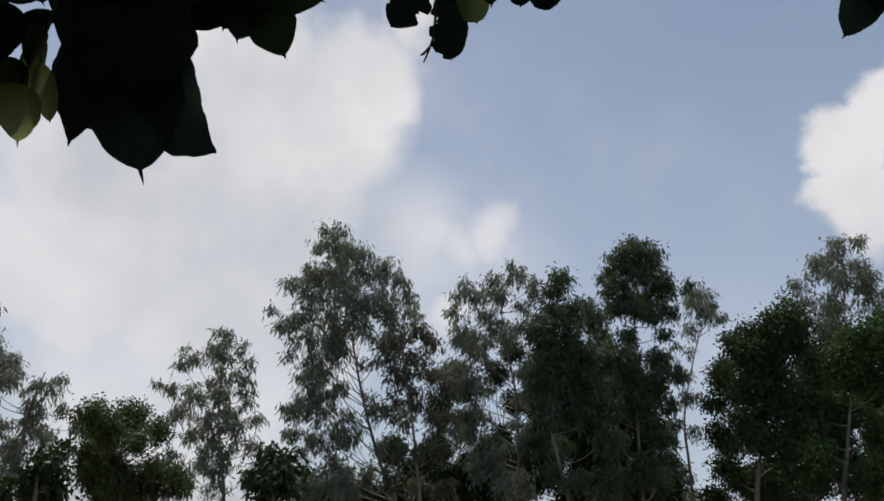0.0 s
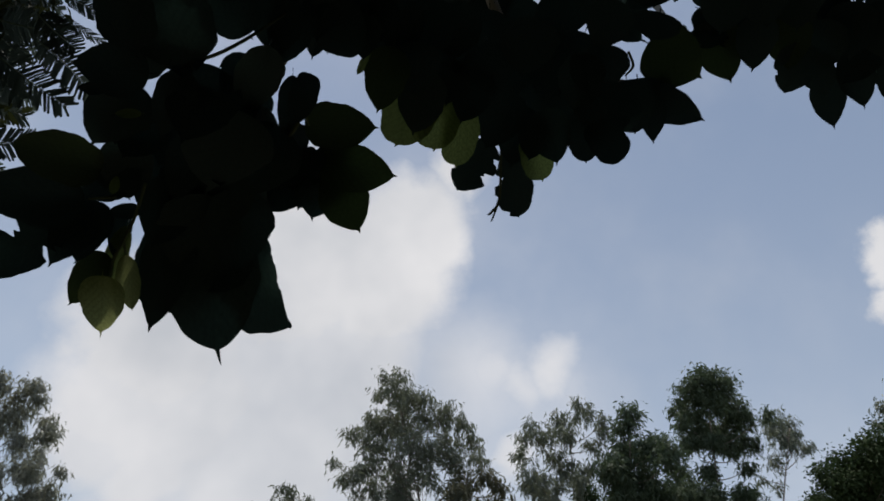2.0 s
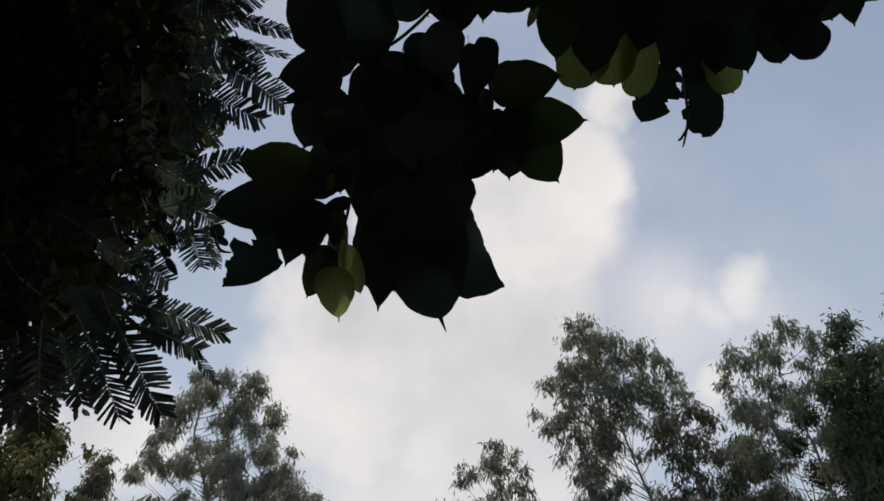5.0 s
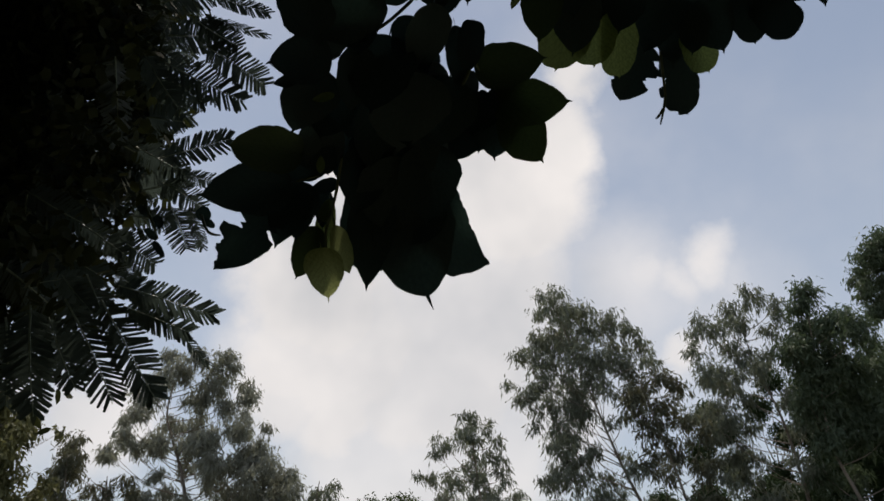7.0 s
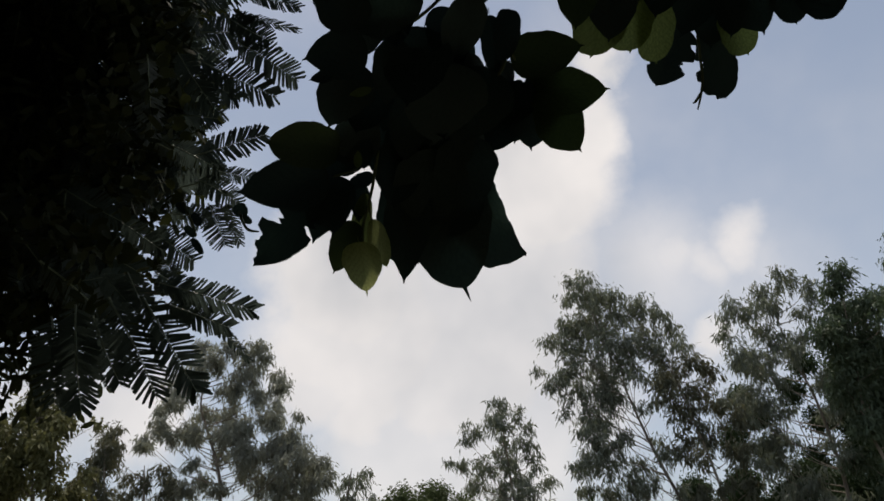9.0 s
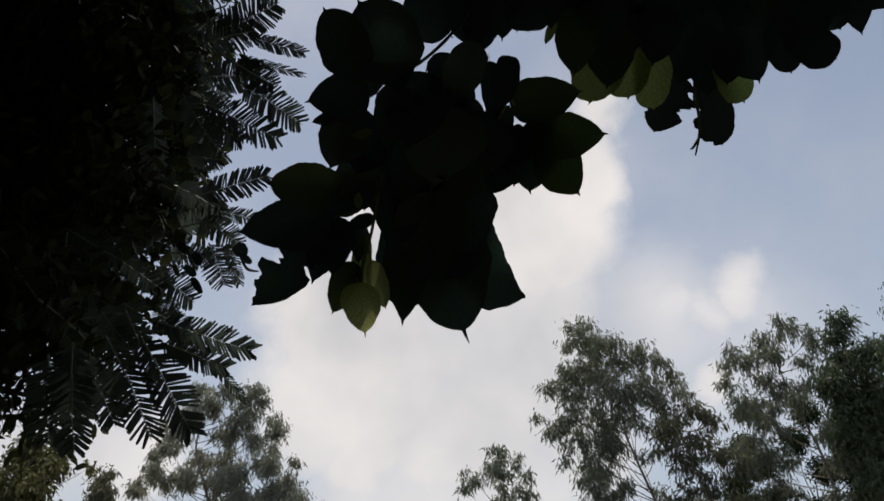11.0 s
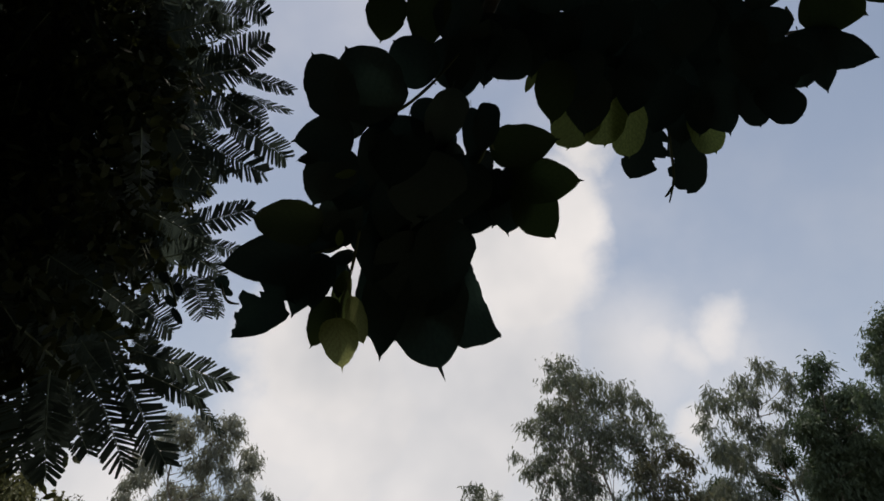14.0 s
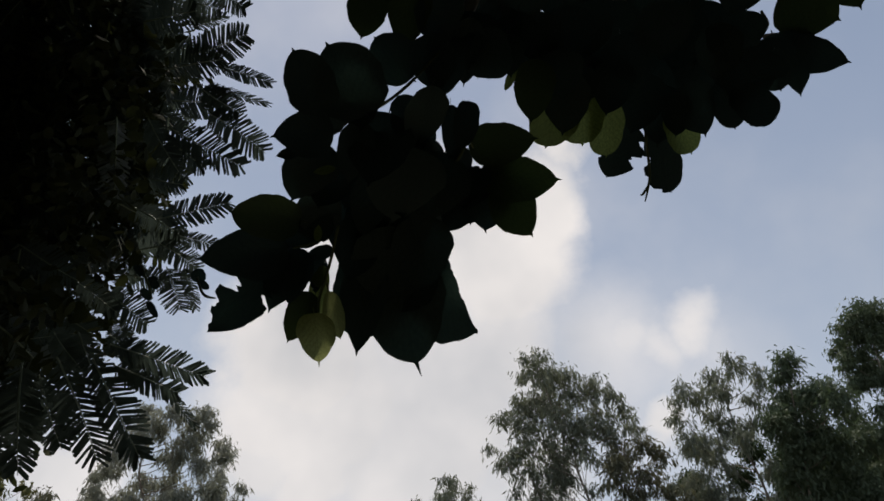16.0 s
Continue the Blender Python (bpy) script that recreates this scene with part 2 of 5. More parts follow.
# olive leaf darkened and dulled: the crown's inner shade is in the colour
M_SHADE = leaf_material("shaded_olive_leaf", (0.022, 0.027, 0.013), (0.052, 0.056, 0.025), (0.05, 0.06, 0.02), 0.15, 0.05, 0.75, scale=24)
M_RIB = rough_material("pale_leaf_rib", (0.10, 0.13, 0.07), (0.22, 0.25, 0.16), 60, 0.001, 0.5)
M_GROUND = rough_material("grass_and_earth", (0.035, 0.045, 0.018), (0.10, 0.085, 0.05), 3, 0.05)


# ---------------------------------------------------------------- shared builders
def mesh_object(name, verts, faces, material, parent=None, label="", smooth=True):
    me = bpy.data.meshes.new(name)
    me.from_pydata([tuple(v) for v in verts], [], [tuple(q) for q in faces])
    me.materials.append(material)
    if smooth:
        me.shade_smooth()
    ob = new(name, me)
    if parent is not None:
        ob.parent = parent
    if label:
        tagged(ob, label)
    return ob


def tube(points, radii, sides=8):
    """A bent tapering limb through the points: vertices and faces."""
    pts = [Vector(p) for p in points]
    # finer steps along a smooth curve
    fine, fr = [], []
    for i in range(len(pts) - 1):
        p0, p1, p2, p3 = pts[max(i - 1, 0)], pts[i], pts[i + 1], pts[min(i + 2, len(pts) - 1)]
        for k in range(4):
            u = k / 4
            fine.append(0.5 * ((2 * p1) + (p2 - p0) * u + (2 * p0 - 5 * p1 + 4 * p2 - p3) * u * u + (3 * p1 - p0 - 3 * p2 + p3) * u ** 3))
            fr.append(radii[i] * (1 - u) + radii[i + 1] * u)
    fine.append(pts[-1])
    fr.append(radii[-1])
    verts, faces = [], []
    for i, p in enumerate(fine):
        d = (fine[min(i + 1, len(fine) - 1)] - fine[max(i - 1, 0)]).normalized()
        a = d.orthogonal().normalized() if i == 0 else (a - d * a.dot(d)).normalized()
        b = d.cross(a)
        for s in range(sides):
            th = 2 * math.pi * s / sides
            r = fr[i] * (1 + 0.08 * math.sin(3 * th + i))
            verts.append(p + (a * math.cos(th) + b * math.sin(th)) * r)
    for i in range(len(fine) - 1):
        for s in range(sides):
            faces.append((i * sides + s, i * sides + (s + 1) % sides, (i + 1) * sides + (s + 1) % sides, (i + 1) * sides + s))
    faces.append(tuple(range(sides))[::-1])
    faces.append(tuple(range(len(verts) - sides, len(verts))))
    return verts, faces


def join(parts):
    verts, faces = [], []
    for v, q in parts:
        n = len(verts)
        verts += list(v)
        faces += [tuple(i + n for i in face) for face in q]
    return verts, faces


def leaf_blades(rng, base, along, length, width, curl, full=False):
    """Many bent leaf blades at once, as arrays of vertices and faces; full ones have six corners and rounded sides."""
    n = len(base)
    side = np.cross(along, rng.normal(size=(n, 3)))
    side /= np.linalg.norm(side, axis=1)[:, None] + 1e-9
    up = np.cross(side, along)

    def spot(u, s):
        return base + along * (length * u)[:, None] + up * (length * curl * 4 * u * (1 - u))[:, None] + side * (width * s)[:, None]
    if full:
        verts = np.stack([spot(0, 0), spot(0.25, 0.42), spot(0.68, 0.44), spot(1, 0), spot(0.68, -0.44), spot(0.25, -0.42)], 1)
        tris = ((0, 1, 5), (1, 2, 5), (2, 4, 5), (2, 3, 4))
    else:
        verts = np.stack([spot(0, 0), spot(0.42, 0.5), spot(1, 0), spot(0.42, -0.5)], 1)
        tris = ((0, 1, 3), (1, 2, 3))
    idx = np.arange(n)[:, None] * verts.shape[1]
    faces = np.concatenate([idx + np.array([t]) for t in tris])
    return verts.reshape(-1, 3), faces


def stuff_mesh(name, verts, faces, material, parent, label=""):
    me = bpy.data.meshes.new(name)
    nv, nf = len(verts), len(faces)
    me.vertices.add(nv)
    me.vertices.foreach_set("co", np.asarray(verts, dtype=np.float32).ravel())
    me.loops.add(nf * 3)
    me.loops.foreach_set("vertex_index", np.asarray(faces, dtype=np.int32).ravel())
    me.polygons.add(nf)
    me.polygons.foreach_set("loop_start", np.arange(0, nf * 3, 3, dtype=np.int32))
    me.update(calc_edges=True)
    me.materials.append(material)
    ob = new(name, me)
    ob.parent = parent
    tagged(ob, label, kind="stuff")
    return ob


# ---------------------------------------------------------------- ground
def ground():
    verts, faces, n = [], [], 60
    for j in range(n + 1):
        for i in range(n + 1):
            u, v = 2 * i / n - 1, 2 * j / n - 1
            x, y = 900 * u * abs(u) ** 1.5, 900 * v * abs(v) ** 1.5
            verts.append((x, y, 0.12 * noise.noise(Vector((x * 0.2, y * 0.2, 0))) - 0.02))
    for j in range(n):
        for i in range(n):
            a = j * (n + 1) + i
            faces.append((a, a + 1, a + n + 2, a + n + 1))
    ob = mesh_object("ground", verts, faces, M_GROUND)
    tagged(ob, "rough grass and bare earth under the trees", "ground", kind="structure")


ground()


# ---------------------------------------------------------------- trees in the distance
TREE_COUNT = [0]


def far_tree(name, label, trunk, lobes, bark, leaf, density, leaf_len, leaf_wid, droop, reach, thick, curl=0.28):
    """A tree in the distance: a bent trunk, a limb to each lobe of the crown, and leaf sprays that hang from twigs round each lobe."""
    TREE_COUNT[0] += 1
    rng = np.random.RandomState(100 + TREE_COUNT[0])
    y0 = trunk[0][1]
    root = Vector((trunk[0][0] + (trunk[0][0] - trunk[1][0]) * 0.4, y0, 0.0))
    tree = new(name)
    tree.location = root
    tagged(tree, label, "tree", "row of trees")
    path = [(0, 0, -0.1)] + [tuple(Vector(p) - root) for p in trunk]
    if path[1][2] < 0.3:
        path.pop(1)
    radii = [thick * (1 - 0.85 * i / (len(path) - 1)) for i in range(len(path))]
    v, q = tube(path, radii, 8)
    mesh_object("trunk", v, q, bark, tree)
    zs = np.array([p[2] for p in path])
    vs, fs, cnt = [], [], 0
    for x, z, r in lobes:
        c = np.array([x - root.x, rng.normal(0, 0.6), z + 0.04 * r])
        # limb from the trunk, leaving it lower than the lobe
        zt = max(zs[1], min(z - r * 1.0 - 0.45 * abs(x - root.x), zs[-1]))
        k = int(np.clip(np.searchsorted(zs, zt), 1, len(zs) - 1))
        u = (zt - zs[k - 1]) / (zs[k] - zs[k - 1])
        a = Vector(path[k - 1]).lerp(Vector(path[k]), min(max(u, 0), 1))
        b = Vector(c)
        mid = a.lerp(b, 0.5) + Vector((rng.normal(0, 0.08), rng.normal(0, 0.1), -0.1 * (b - a).length))
        lv, lf = tube([a, mid, b], [thick * 0.26, thick * 0.15, thick * 0.05], 5)
        mesh_object("limb", lv, lf, bark, tree)
        n = int(density * 1000 * (r * r + 0.05 * r))
        # twigs spread from the lobe's heart; each carries a spray that thins out towards its tip
        nt = max(9, int(n / 20))
        d = rng.normal(size=(nt, 3))
        d /= np.linalg.norm(d, axis=1)[:, None]
        far = r * (0.76 + 0.52 * rng.rand(nt, 1))
        loose = rng.rand(nt, 1) < 0.15                    # some twigs reach out between the lobes
        far = np.where(loose, far * rng.uniform(1.05, 1.25, (nt, 1)), far)
        pick = rng.randint(0, nt, n)
        along_twig = rng.rand(n, 1) ** 0.42
        base = c + d[pick] * far[pick] * along_twig + rng.normal(size=(n, 3)) * reach * (0.5 + 0.6 * along_twig)
        base[:, 2] -= (far[pick] * along_twig ** 2)[:, 0] * 0.15 * droop
        along = (d[pick] * 0.55 + rng.normal(size=(n, 3)) * 0.45) * (1 - droop) + np.array([0, 0, -1.0]) * droop + rng.normal(size=(n, 3)) * 0.24
        along /= np.linalg.norm(along, axis=1)[:, None]
        ln = leaf_len * rng.uniform(0.65, 1.3, n)
        wv, wf = leaf_blades(rng, base, along, ln, leaf_wid * rng.uniform(0.7, 1.2, n), rng.uniform(-curl, curl, n))
        vs.append(wv)
        fs.append(wf + cnt)
        cnt += len(wv)
    stuff_mesh("crown", np.concatenate(vs), np.concatenate(fs), leaf, tree)
    return tree


def eucalyptus_tree(label, trunk, lobes):
    return far_tree("eucalyptus_tree", label, trunk, lobes, M_PALE, M_EUC, 1.85, 0.24, 0.046, 0.70, 0.085, 0.075)


def pale_tree(label, trunk, lobes):
    return far_tree("eucalyptus_tree", label, trunk, lobes, M_PALE, M_HAZY, 3.2, 0.24, 0.048, 0.70, 0.085, 0.075)


def russet_tree(label, trunk, lobes):
    return far_tree("eucalyptus_tree", label, trunk, lobes, M_PALE, M_RUSSET, 2.1, 0.24, 0.052, 0.66, 0.085, 0.07)


def slender_tree(label, trunk, lobes):
    return far_tree("slender_tree", label, trunk, lobes, M_PALE, M_GREEN, 4.2, 0.20, 0.05, 0.60, 0.09, 0.075)


def broadleaf_tree(label, trunk, lobes):
    return far_tree("broadleaf_tree", label, trunk, lobes, M_BARK, M_BROAD, 9.0, 0.11, 0.058, 0.45, 0.10, 0.10)


def fresh_tree(label, trunk, lobes):
    return far_tree("broadleaf_tree", label, trunk, lobes, M_BARK, M_LEAFY, 9.0, 0.11, 0.058, 0.45, 0.10, 0.10)


def round_olive_tree(label, trunk, lobes):
    return far_tree("broadleaf_tree", label, trunk, lobes, M_BARK, M_OLIVE, 10.0, 0.11, 0.05, 0.5, 0.10, 0.10)


def olive_tree(label, trunk, lobes):
    return far_tree("large_leaved_tree", label, trunk, lobes, M_BARK, M_SUNLIT_OLIVE, 3.6, 0.19, 0.07, 0.6, 0.10, 0.07)


def largeleaf_tree(label, trunk, lobes):
    return far_tree("large_leaved_tree", label, trunk, lobes, M_BARK, M_LARGE, 5.0, 0.17, 0.085, 0.45, 0.10, 0.07)


eucalyptus_tree(
    "tall eucalyptus tree with a leaning pale trunk and grey-green drooping leaves",
    [(-1.58, 24.00, 2.50), (-1.92, 24.00, 3.14), (-2.60, 24.00, 4.72), (-3.16, 24.00, 6.31), (-3.48, 24.00, 7.43), (-3.93, 24.00, 8.87), (-4.31, 24.00, 10.28)],
    [(-4.58, 11.11, 0.34), (-4.16, 11.02, 0.34), (-4.87, 10.86, 0.30), (-4.44, 10.87, 0.67), (-3.72, 10.75, 0.51), (-4.98, 10.34, 0.55),
     (-5.54, 9.98, 0.51), (-5.97, 9.53, 0.27), (-4.41, 9.86, 0.74), (-3.44, 10.14, 0.51), (-2.66, 10.30, 0.51), (-2.13, 10.03, 0.35),
     (-1.94, 9.53, 0.39), (-2.78, 9.53, 0.54), (-5.12, 9.19, 0.58), (-5.31, 8.47, 0.46), (-3.92, 9.07, 0.65), (-3.19, 8.83, 0.54),
     (-4.42, 8.43, 0.61), (-5.60, 7.75, 0.45), (-5.93, 8.02, 0.19), (-4.99, 7.57, 0.49), (-4.12, 7.63, 0.64), (-3.40, 8.06, 0.38),
     (-5.08, 6.83, 0.48), (-5.49, 6.80, 0.22), (-4.41, 6.88, 0.52), (-3.96, 7.26, 0.45), (-2.37, 8.89, 0.50), (-1.55, 8.65, 0.31),
     (-4.47, 5.94, 0.55), (-3.81, 5.95, 0.40), (-4.97, 5.44, 0.44)] +
    [(-5.28, 5.06, 0.22), (-4.19, 5.23, 0.58), (-3.47, 5.19, 0.36), (-5.02, 4.54, 0.29), (-4.44, 4.35, 0.36), (-3.71, 4.46, 0.47),
     (-5.41, 4.42, 0.18), (-4.65, 3.92, 0.21), (-3.59, 3.52, 0.60), (-4.23, 2.93, 0.49), (-3.15, 2.88, 0.56), (-2.60, 3.59, 0.39),
     (-3.13, 4.51, 0.32), (-3.00, 7.64, 0.26), (-2.74, 7.00, 0.22), (-2.72, 5.85, 0.22), (-2.46, 5.14, 0.29), (-3.07, 6.60, 0.19),
     (-2.29, 4.31, 0.25)])
russet_tree(
    "eucalyptus tree with sparse brownish green leaves",
    [(-0.82, 23.30, 2.52), (-0.97, 23.30, 3.48), (-1.30, 23.30, 5.15), (-1.67, 23.30, 6.73), (-1.99, 23.30, 8.02)],
    [(-2.09, 8.01, 0.48), (-1.32, 7.88, 0.40), (-0.78, 7.64, 0.29), (-2.19, 7.16, 0.51), (-1.43, 7.03, 0.43), (-1.87, 6.39, 0.47),
     (-0.89, 6.79, 0.36), (-1.18, 5.83, 0.36), (-2.03, 5.59, 0.43), (-0.43, 6.10, 0.39), (-1.39, 4.94, 0.28), (-0.54, 5.18, 0.39),
     (-0.97, 4.23, 0.28), (-1.66, 4.10, 0.28), (-0.22, 4.17, 0.31), (-1.79, 3.26, 0.34), (-0.87, 3.13, 0.37), (-0.14, 3.19, 0.31)])
eucalyptus_tree(
    "eucalyptus tree with an open crown of small drooping leaves",
    [(2.12, 24.00, 2.74), (2.15, 24.00, 3.92), (2.06, 24.00, 5.39), (1.85, 24.00, 6.84), (1.49, 24.00, 8.05), (1.35, 24.00, 9.63)],
    [(0.15, 9.44, 0.46), (-0.15, 9.01, 0.31), (0.70, 9.24, 0.31), (1.11, 10.02, 0.47), (1.70, 10.17, 0.43), (2.40, 9.81, 0.39),
     (2.12, 9.28, 0.31), (1.24, 9.42, 0.38), (0.88, 8.75, 0.42), (0.51, 8.33, 0.53), (1.44, 8.34, 0.45), (2.25, 8.50, 0.38),
     (0.15, 7.91, 0.45), (0.75, 7.51, 0.56), (1.51, 7.72, 0.37), (0.01, 7.13, 0.45), (0.58, 6.65, 0.44), (0.02, 6.24, 0.40),
     (0.52, 5.69, 0.44), (2.18, 7.05, 0.37), (2.55, 6.24, 0.44), (0.75, 4.94, 0.43), (0.12, 4.77, 0.36), (1.45, 4.24, 0.43),
     (2.33, 4.79, 0.39), (0.81, 3.95, 0.50), (1.70, 3.46, 0.49), (2.50, 3.60, 0.42), (0.93, 6.31, 0.33), (0.98, 5.40, 0.33),
     (2.10, 6.12, 0.26), (2.10, 5.27, 0.29), (-0.25, 5.49, 0.36)] +
    [(-0.54, 6.85, 0.30)])
slender_tree(
    "slim tree with a dense dark green crown of narrow leaves",
    [(3.51, 22.50, 2.81), (3.24, 22.50, 3.89), (2.87, 22.50, 5.34), (2.96, 22.50, 7.07), (3.10, 22.50, 9.30)],
    [(3.15, 9.72, 0.33), (2.99, 9.29, 0.36), (3.34, 8.93, 0.40), (2.80, 8.58, 0.43), (3.66, 8.58, 0.43), (2.51, 7.94, 0.50),
     (3.27, 8.00, 0.57), (4.02, 8.24, 0.46), (2.89, 7.25, 0.56), (3.81, 7.32, 0.60), (2.55, 6.48, 0.48), (3.29, 6.36, 0.55),
     (4.20, 6.46, 0.55), (2.78, 5.47, 0.44), (3.65, 5.60, 0.44), (4.55, 5.77, 0.55), (2.60, 4.62, 0.37), (3.40, 4.68, 0.30),
     (4.65, 4.84, 0.44), (2.99, 3.71, 0.33), (3.67, 3.51, 0.36), (4.64, 3.68, 0.43)])
slender_tree(
    "tall eucalyptus tree with a rounded dark green top",
    [(6.00, 24.00, 3.04), (5.93, 24.00, 4.72), (5.84, 24.00, 6.67), (5.87, 24.00, 8.96), (5.92, 24.00, 11.42)],
    [(5.93, 11.70, 0.43), (5.44, 11.28, 0.47), (6.34, 11.35, 0.47), (5.83, 10.78, 0.59), (5.08, 10.83, 0.35), (6.83, 10.96, 0.47),
     (5.03, 10.11, 0.31), (5.62, 10.05, 0.50), (6.41, 10.21, 0.54), (7.20, 10.47, 0.39), (7.50, 10.08, 0.19), (5.12, 9.40, 0.31),
     (5.84, 9.36, 0.38), (6.58, 9.51, 0.42), (7.17, 9.56, 0.27), (5.60, 8.51, 0.34), (5.02, 8.66, 0.42), (6.95, 8.85, 0.23),
     (6.73, 8.02, 0.30), (5.77, 7.79, 0.26), (5.20, 7.56, 0.45), (4.63, 7.48, 0.48), (5.57, 6.80, 0.59), (6.51, 7.06, 0.41),
     (7.08, 7.29, 0.30), (5.00, 6.39, 0.55), (6.11, 6.15, 0.55), (7.00, 6.36, 0.29), (7.35, 5.84, 0.22), (5.54, 5.17, 0.54),
     (6.63, 5.26, 0.36), (6.06, 4.18, 0.53), (7.09, 4.77, 0.18)] +
    [(6.77, 3.92, 0.39), (5.34, 3.78, 0.46)])
eucalyptus_tree(
    "eucalyptus tree with a small tufted crown beside a taller one",
    [(8.17, 26.00, 3.29), (8.09, 26.00, 4.73), (8.00, 26.00, 6.24), (8.40, 26.00, 8.27), (9.04, 26.00, 10.65)],
    [(9.21, 11.25, 0.50), (8.72, 10.84, 0.42), (9.59, 10.69, 0.29), (8.94, 10.20, 0.46), (9.42, 9.98, 0.25), (8.53, 9.64, 0.29),
     (7.88, 9.02, 0.18), (8.32, 8.68, 0.16), (8.03, 7.79, 0.24), (8.28, 6.97, 0.18), (7.82, 5.65, 0.23), (8.11, 4.37, 0.27),
     (8.08, 7.03, 0.28), (8.26, 5.78, 0.23), (7.81, 4.53, 0.34), (8.19, 3.57, 0.34)])
eucalyptus_tree(
    "tall eucalyptus tree with a feathery grey-green top",
    [(12.16, 24.00, 3.53), (12.48, 24.00, 5.59), (12.77, 24.00, 8.16), (12.97, 24.00, 10.13), (13.11, 24.00, 11.99)],
    [(13.10, 12.42, 0.36), (13.66, 12.42, 0.28), (12.60, 11.85, 0.43), (13.28, 11.80, 0.47), (13.86, 11.71, 0.39), (12.05, 11.35, 0.39),
     (11.59, 10.90, 0.31), (12.69, 11.00, 0.50), (13.46, 10.94, 0.46), (11.60, 10.23, 0.38), (11.18, 9.89, 0.19), (12.21, 10.17, 0.46),
     (12.97, 10.13, 0.46), (11.74, 9.44, 0.34), (12.50, 9.34, 0.38), (13.84, 10.56, 0.31), (14.41, 11.42, 0.43), (14.87, 11.25, 0.47),
     (14.49, 10.60, 0.42), (15.41, 11.70, 0.55), (14.70, 9.86, 0.49), (13.91, 9.68, 0.38), (15.50, 10.32, 0.65), (15.69, 9.15, 0.75),
     (15.12, 7.96, 0.74), (15.07, 6.49, 0.72)])
eucalyptus_tree(
    "narrow eucalyptus tree with a pointed sparse grey-green crown",
    [(-7.19, 25.00, 2.29), (-7.50, 25.00, 3.50), (-7.85, 25.00, 4.93), (-7.98, 25.00, 6.26), (-8.10, 25.00, 7.54)],
    [(-8.13, 7.64, 0.35), (-7.59, 7.44, 0.27), (-8.45, 7.17, 0.35), (-9.00, 6.87, 0.31), (-7.79, 6.86, 0.39), (-7.08, 6.82, 0.23),
     (-9.14, 6.47, 0.23), (-8.30, 6.39, 0.42), (-7.38, 6.27, 0.39), (-9.68, 5.80, 0.31), (-8.86, 5.71, 0.42), (-7.97, 5.68, 0.42),
     (-7.08, 5.71, 0.34), (-10.02, 5.91, 0.15), (-9.33, 5.10, 0.42), (-8.43, 5.04, 0.42), (-7.55, 5.05, 0.45), (-6.82, 5.10, 0.23),
     (-6.38, 5.01, 0.11), (-7.09, 4.62, 0.41), (-8.01, 4.37, 0.45), (-8.98, 4.38, 0.38), (-8.25, 3.62, 0.44), (-7.32, 3.78, 0.45),
     (-6.61, 4.10, 0.34), (-9.19, 3.55, 0.33), (-8.47, 2.85, 0.48), (-7.36, 2.97, 0.51), (-6.46, 3.22, 0.48)])
pale_tree(
    "broad eucalyptus tree with an open crown and pale branching limbs",
    [(-16.75, 21.00, 4.32), (-17.02, 21.00, 5.70), (-17.55, 21.00, 6.89), (-18.05, 21.00, 8.04), (-17.73, 21.00, 9.35), (-16.58, 21.00, 9.66)],
    [(-15.73, 9.60, 0.44), (-15.26, 9.39, 0.18), (-16.59, 9.72, 0.37), (-17.82, 10.00, 0.33), (-17.28, 9.29, 0.49), (-16.14, 8.93, 0.52),
     (-15.29, 8.70, 0.39), (-18.27, 9.21, 0.37), (-15.02, 8.23, 0.25), (-17.92, 8.54, 0.53), (-16.73, 8.40, 0.48), (-15.51, 8.01, 0.35),
     (-14.61, 7.67, 0.17), (-19.41, 8.30, 0.37), (-20.16, 8.13, 0.25), (-18.63, 7.90, 0.41), (-17.32, 7.70, 0.40), (-14.47, 7.06, 0.38),
     (-13.90, 7.19, 0.19), (-19.77, 7.41, 0.37), (-20.17, 7.35, 0.16), (-18.86, 7.12, 0.36), (-17.95, 6.97, 0.28), (-15.81, 6.92, 0.27),
     (-14.97, 6.61, 0.49), (-14.19, 6.35, 0.41), (-16.24, 6.16, 0.31), (-15.26, 5.89, 0.53), (-14.14, 5.65, 0.52), (-13.52, 5.96, 0.29),
     (-13.16, 5.57, 0.33), (-19.44, 6.68, 0.28), (-18.89, 6.39, 0.20)] +
    [(-17.79, 5.80, 0.27), (-16.67, 5.53, 0.27), (-15.64, 5.19, 0.45), (-14.52, 4.97, 0.55), (-13.45, 4.93, 0.43), (-16.50, 4.90, 0.30),
     (-17.67, 4.98, 0.34), (-12.68, 5.15, 0.29), (-18.47, 7.14, 0.40), (-16.97, 6.80, 0.43), (-15.79, 6.68, 0.42), (-16.06, 5.96, 0.38),
     (-15.05, 6.09, 0.45), (-14.39, 6.03, 0.30), (-17.81, 6.34, 0.31), (-19.20, 7.01, 0.28), (-15.39, 7.29, 0.35), (-16.68, 7.35, 0.31),
     (-13.91, 5.45, 0.33), (-17.98, 5.50, 0.27)])
